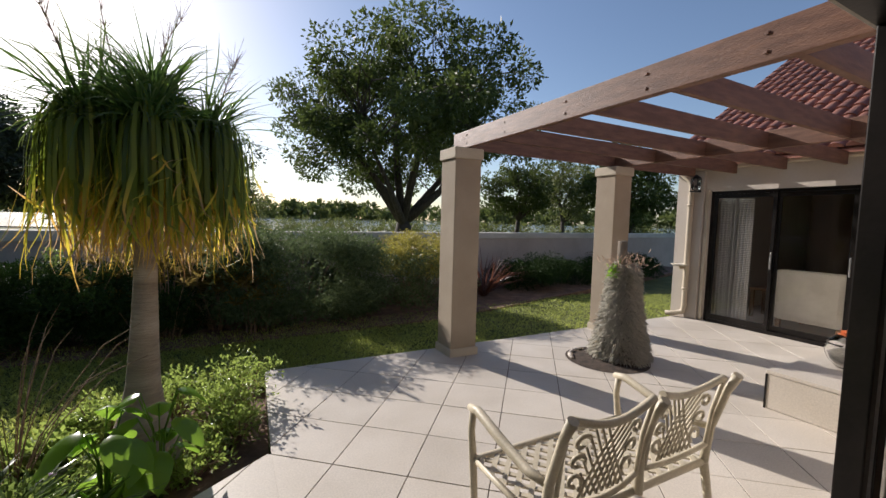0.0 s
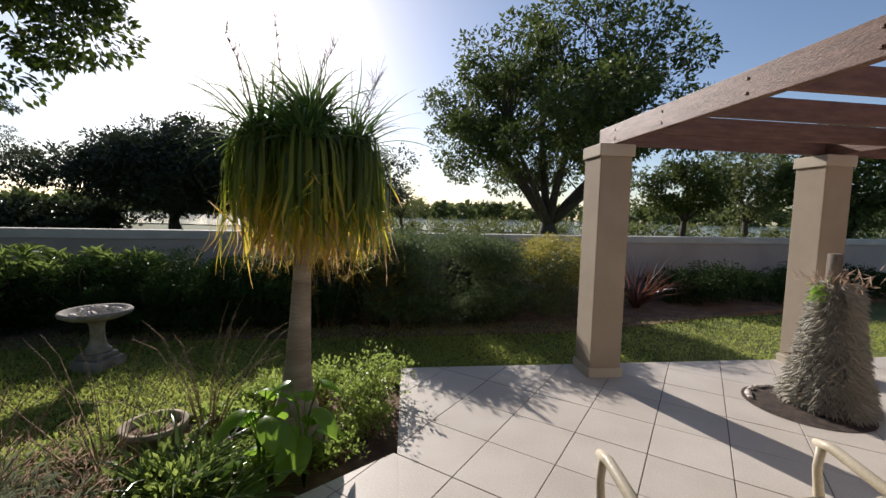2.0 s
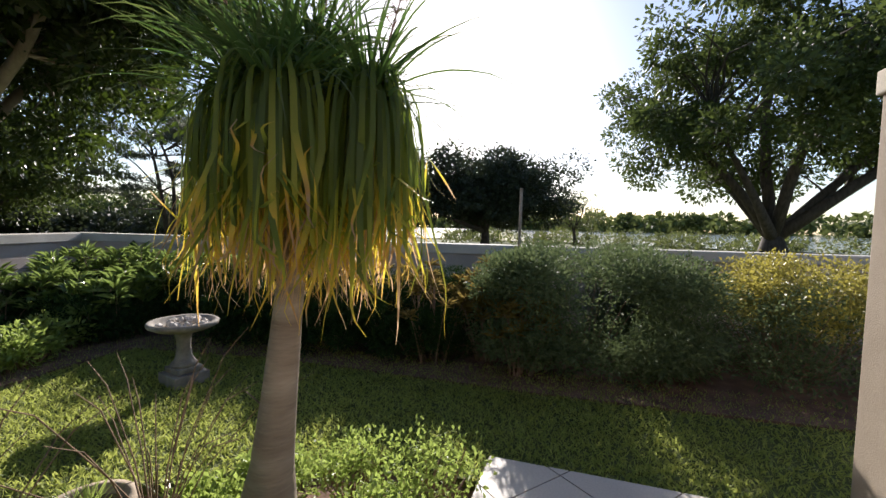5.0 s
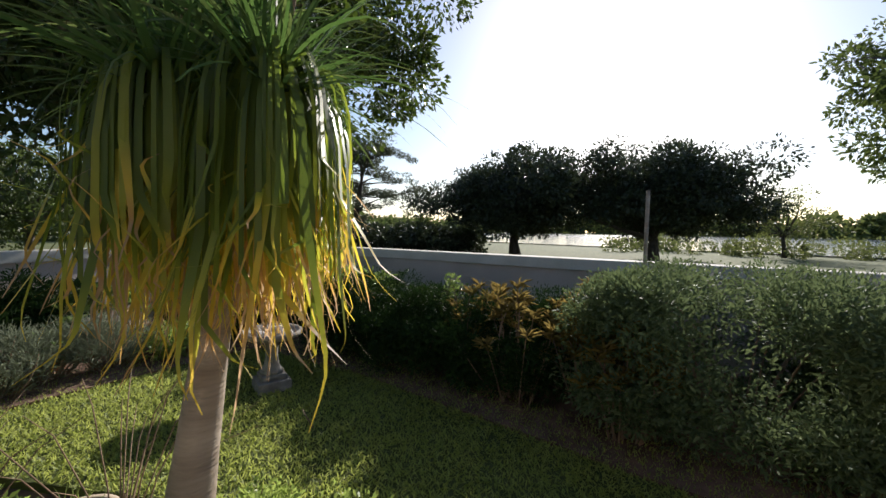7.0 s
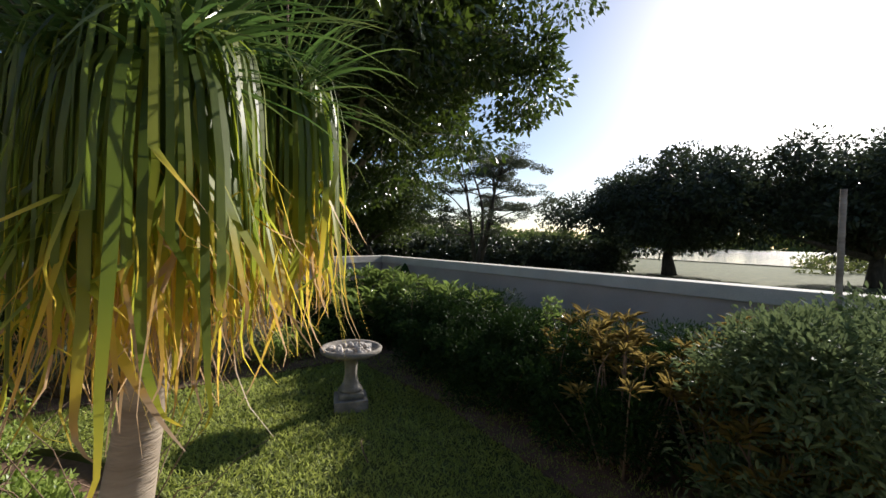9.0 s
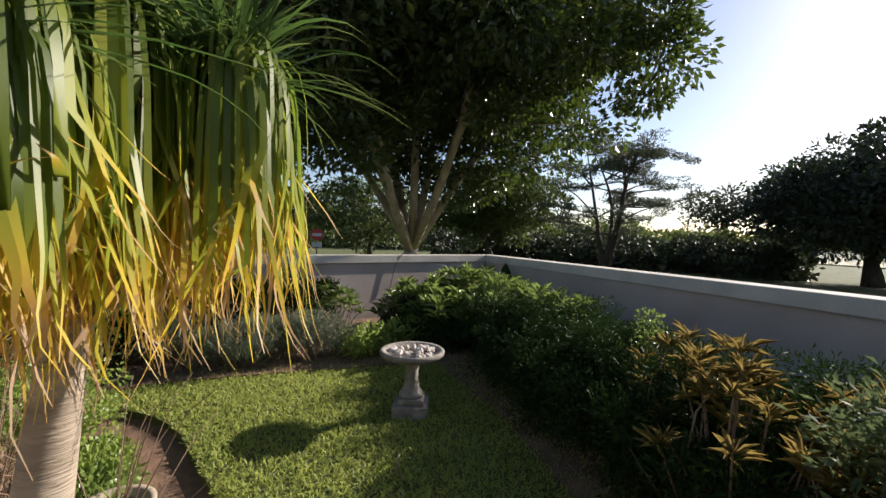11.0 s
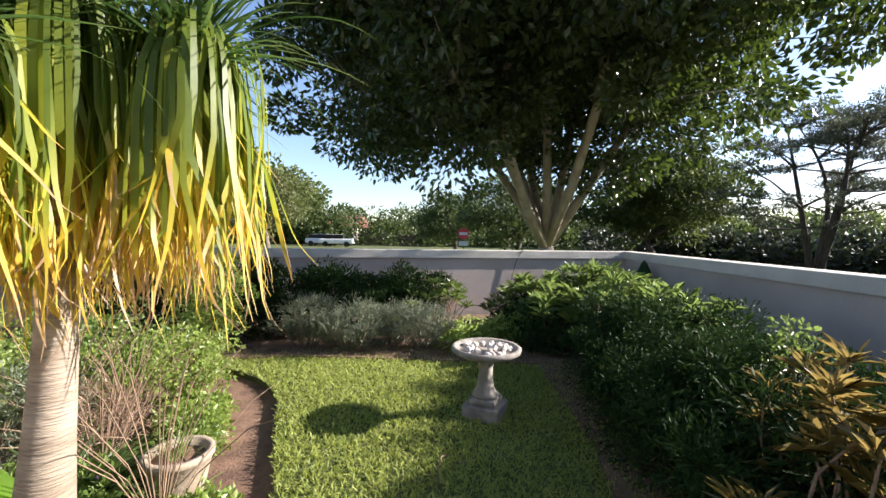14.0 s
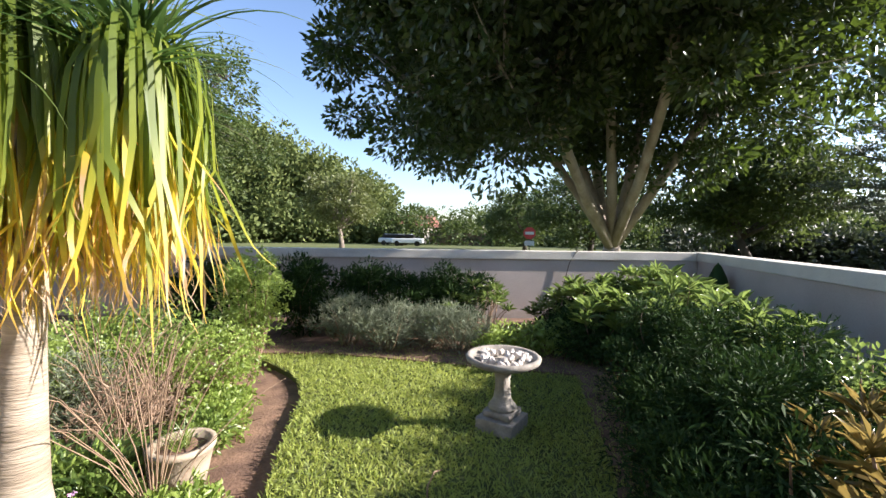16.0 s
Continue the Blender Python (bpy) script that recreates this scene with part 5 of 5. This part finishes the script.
tree("dark dome-shaped tree by the lake", polar(140, 30), 7.3, 6.0, 0.7, 204, L_DARK, M_DARKBARK, 260, 240, 0.26, 0.3, 0.8, 0.8, clump_r=0.17, solid=0.35, stems=2)
layered_tree("sparse flat-layered conifer with bare branches", polar(163, 25), 7.6, 4.4, 205)
tree("open olive-green tree behind the wall", polar(178, 27), 6.8, 4.6, 1.2, 206, L_TREE, M_DARKBARK, 150, 190, 0.24, 0.2, 0.8, 0.9, clump_r=0.16)
tree("small rounded green tree near the lake", polar(73, 31), 6.4, 3.2, 1.5, 207, L_TREE, M_DARKBARK, 80, 130, 0.24, 0.2, 0.8, 1.0, clump_r=0.2)
tree("rounded green tree further off", polar(67, 44), 8.6, 4.2, 1.5, 208, L_OLIVE, M_DARKBARK, 70, 120, 0.32, 0.25, 0.8, 1.0, clump_r=0.2)
tree("dark green tree behind the house corner", polar(58, 27), 6.6, 3.6, 1.2, 209, L_TREE, M_DARKBARK, 80, 130, 0.26, 0.2, 0.8, 1.0, clump_r=0.2)
tree("small bare-branched tree by the water", polar(111, 42), 4.8, 3.4, 1.2, 210, L_OLIVE, M_DARKBARK, 60, 60, 0.22, 0.15, 0.8, 1.0, clump_r=0.2)
tree("dark leafy tree at the garden's side", polar(253, 27), 14.5, 6.2, 0.9, 211, L_TREE, M_DARKBARK, 140, 150, 0.28, 0.3, 0.6, 1.0, clump_r=0.18)
tree("medium green tree with pale limbs", polar(231, 33), 6.8, 3.4, 1.6, 212, L_OLIVE, M_BARK, 80, 120, 0.26, 0.2, 0.8, 1.0, clump_r=0.2)
tree("dark green tree behind the big tree", polar(196, 33), 6.4, 4.6, 1.0, 213, L_TREE, M_DARKBARK, 90, 120, 0.28, 0.2, 0.8, 1.0, clump_r=0.2)
tree("dark green tree behind the big tree", polar(206, 42), 6.2, 4.6, 0.8, 214, L_TREE, M_DARKBARK, 80, 110, 0.32, 0.2, 0.8, 1.0, clump_r=0.2)


def woods(name, label, a0, a1, dist, h0, h1, n, seed, leaf, size, per=60, rad=2.0):
    """A far belt of tree crowns."""
    g = np.random.default_rng(seed)
    e = thing(name, label, "woods", (0, 0, 0), kind="stuff")
    a = np.radians(g.uniform(a0, a1, n))
    t = (np.degrees(a) - a0) / (a1 - a0)
    top = h0 + (h1 - h0) * t
    d = dist * g.uniform(0.92, 1.25, n)
    z = top * g.uniform(0.02, 1, n)
    d = d + z * 0.7
    c = np.stack([d * np.cos(a), 1.5 + d * np.sin(a), z], 1)
    p, dd = clumped(g, c, np.full(n, rad) * g.uniform(0.7, 1.4, n), per)
    p[:, 2] = np.maximum(p[:, 2], GZ)
    leaves("crown_mass", p, dd, size, size * 0.6, leaf, e, g)["kind"] = "stuff"
    return e


woods("wooded_hill", "green wooded hillside rising behind the houses", 228, 262, 62, 8.0, 30, 700, 1, L_HILL, 0.8, 150, 2.8)
woods("far_woods", "distant band of bushes and trees", 160, 230, 58, 4.0, 4.6, 360, 2, L_TREE, 0.5, 150, 2.2)
woods("far_shore", "distant low wooded shore across the lake", 20, 165, 330, 9, 10, 500, 3, L_HILL, 4.5, 60, 5.0)
woods("bank_bushes", "dark green bushes behind the garden wall", 146, 186, 31, 1.3, 1.7, 200, 14, L_DARK, 0.34, 240, 1.0)
woods("reeds", "low bushes along the lake bank", 50, 130, 44, 0.8, 0.8, 130, 4, L_OLIVE, 0.3, 130, 1.0)


def stop_sign(at, rz):
    e = thing("road_sign", "round red road sign with white bar on a post", "sign", at, rz)
    part("post", tube(bmesh.new(), [(0, 0, -0.1), (0, 0, 2.0)], 0.03, 8), M_DARKBARK, e)
    r = bmesh.new()
    vs = [r.verts.new((0.36 * math.cos(math.pi / 8 + math.pi * k / 4), -0.035, 1.66 + 0.36 * math.sin(math.pi / 8 + math.pi * k / 4))) for k in range(8)]
    f = r.faces.new(vs)
    g = bmesh.ops.extrude_face_region(r, geom=[f])
    bmesh.ops.translate(r, vec=(0, -0.01, 0), verts=[v for v in g["geom"] if isinstance(v, bmesh.types.BMVert)])
    bmesh.ops.recalc_face_normals(r, faces=r.faces)
    part("sign_plate", r, M_SIGNRED, e, "red sign plate")
    part("white_bar", boxed(-0.25, 0.25, -0.052, -0.047, 1.58, 1.74), M_WHITE, e)
    part("small_plate", boxed(-0.27, 0.27, -0.045, -0.035, 0.95, 1.22), M_WHITE, e, "small white plate under the sign")


M_SIGNRED = mixed("sign_red", (0.55, 0.05, 0.05), (0.65, 0.08, 0.07), 3, 0.5, 0.0)
M_WHITE = mixed("white_paint", (0.7, 0.7, 0.68), (0.8, 0.8, 0.78), 3, 0.5, 0.0)
stop_sign((-22.0, -7.2, GZ), 121)


# more of the bed's planting, seen from the lawn
for k, (x, y, r, h, lf) in enumerate(((-2.55, 1.35, 0.3, 0.3, L_SHRUB), (-2.75, 1.05, 0.28, 0.26, L_SHRUB), (-2.35, 1.55, 0.25, 0.3, L_OLEANDER), (-1.5, 0.35, 0.5, 0.9, L_SHRUB), (-2.6, -0.2, 0.6, 0.95, L_OLEANDER), (-1.9, -0.3, 0.6, 1.0, L_SHRUB), (-2.0, 2.35, 0.25, 0.24, L_SHRUB), (-2.05, 2.75, 0.2, 0.22, L_SHRUB))):
    bush("bed_shrub", "leafy green shrub filling the palm bed", (x, y, BZ), r, r, h, 400 + k, lf, int(1200 + 3500 * r), 0.06, 0.026, 10, 0, 0.0, 0.6, None, 70, 0.28, "bush", 0.35)
spiky("strap_plant", "clump of green strap leaves in the bed", (-1.42, 1.55, BZ), 130, 0.6, 0.024, L_STRAP, 1.7, 18)

# loose cable on the west wall
cb = [along2(2.35, 0.05, 1.27), along2(2.42, 0.045, 1.2), along2(2.52, 0.03, 1.02), along2(2.56, 0.03, 0.85), along2(2.62, 0.03, 0.62), along2(2.66, 0.03, 0.45)]
cable = part("cable", tube(bmesh.new(), cb, 0.008, 6), M_DARKBARK)
tagged(cable, "thin dark cable hanging down the garden wall", "cable")
stick = part("fallen_twig", tube(bmesh.new(), [(0, 0, 0), (0.05, 0.03, 0.06), (0.14, 0.04, 0.10), (0.2, 0.02, 0.09)], [0.006, 0.006, 0.005, 0.004], 6), M_TWIG)
stick.matrix_world = pose(-3.1, 3.2, GZ, 0, 0, 190)
tagged(stick, "short dry curled stem lying in the lawn", "twig")


def cottage(at, rz):
    e = thing("cottage", "small far house with red-brown roof beyond the trees", "house", at, rz)
    part("wall", boxed(-5, 5, -3, 3, -0.2, 2.6), M_HOUSE, e)
    v = [(-5.4, -3.5, 2.5), (5.4, -3.5, 2.5), (5.4, 0, 4.4), (-5.4, 0, 4.4), (5.4, 3.5, 2.5), (-5.4, 3.5, 2.5)]
    rawpart("roof", v, [(0, 1, 2, 3), (3, 2, 4, 5), (0, 3, 5), (1, 4, 2), (0, 5, 4, 1)], M_ROOF, e)
    for x in (-3.2, 0.0, 3.2):
        w = part("window", boxed(x - 0.6, x + 0.6, -3.05, -3.003, 0.9, 2.0), M_WHITE, e)
        part("pane", boxed(x - 0.52, x + 0.52, -3.07, -3.052, 0.98, 1.92), M_ALU, w)
    return e


def car(at, rz, mat):
    e = thing("parked_car", "white parked car seen far beyond the wall", "car", at, rz)
    bm = bmesh.new()
    box(bm, -2.0, 2.0, -0.82, 0.82, 0.35, 0.95, 0.14)
    part("body", bm, mat, e)
    bm = bmesh.new()
    box(bm, -1.5, 0.9, -0.72, 0.72, 0.953, 1.45, 0.2)
    part("cabin", bm, M_ALU, e, "dark glazed cabin")
    part("roof_panel", boxed(-1.2, 0.6, -0.62, 0.62, 1.452, 1.48, 0.01), mat, e)
    for x in (-1.25, 1.25):
        for y in (-0.83, 0.70):
            w = part("wheel", tube(bmesh.new(), [(x, y, 0.32), (x, y + 0.14, 0.32)], 0.32, 18), M_ALU, e)
    return e


cottage(polar(225, 66), 110)
car(polar(223.5, 50, GZ - 0.09), 130, M_WHITE)
car(polar(225.5, 52, GZ - 0.09), 120, M_WHITE)


def fence(a0, a1, dist, h):
    e = thing("board_fence", "brown timber board fence along the far street", "fence", (0, 0, 0))
    n = 40
    for k in range(n):
        p = polar(a0 + (a1 - a0) * k / n, dist)
        b = part("board", boxed(-0.16, 0.16, -0.02, 0.02, 0, h), M_TWIG, e)
        b.matrix_local = pose(p[0], p[1], GZ - 0.1, 0, 0, 90 + a0 + (a1 - a0) * k / n)


fence(209, 221, 58, 1.7)
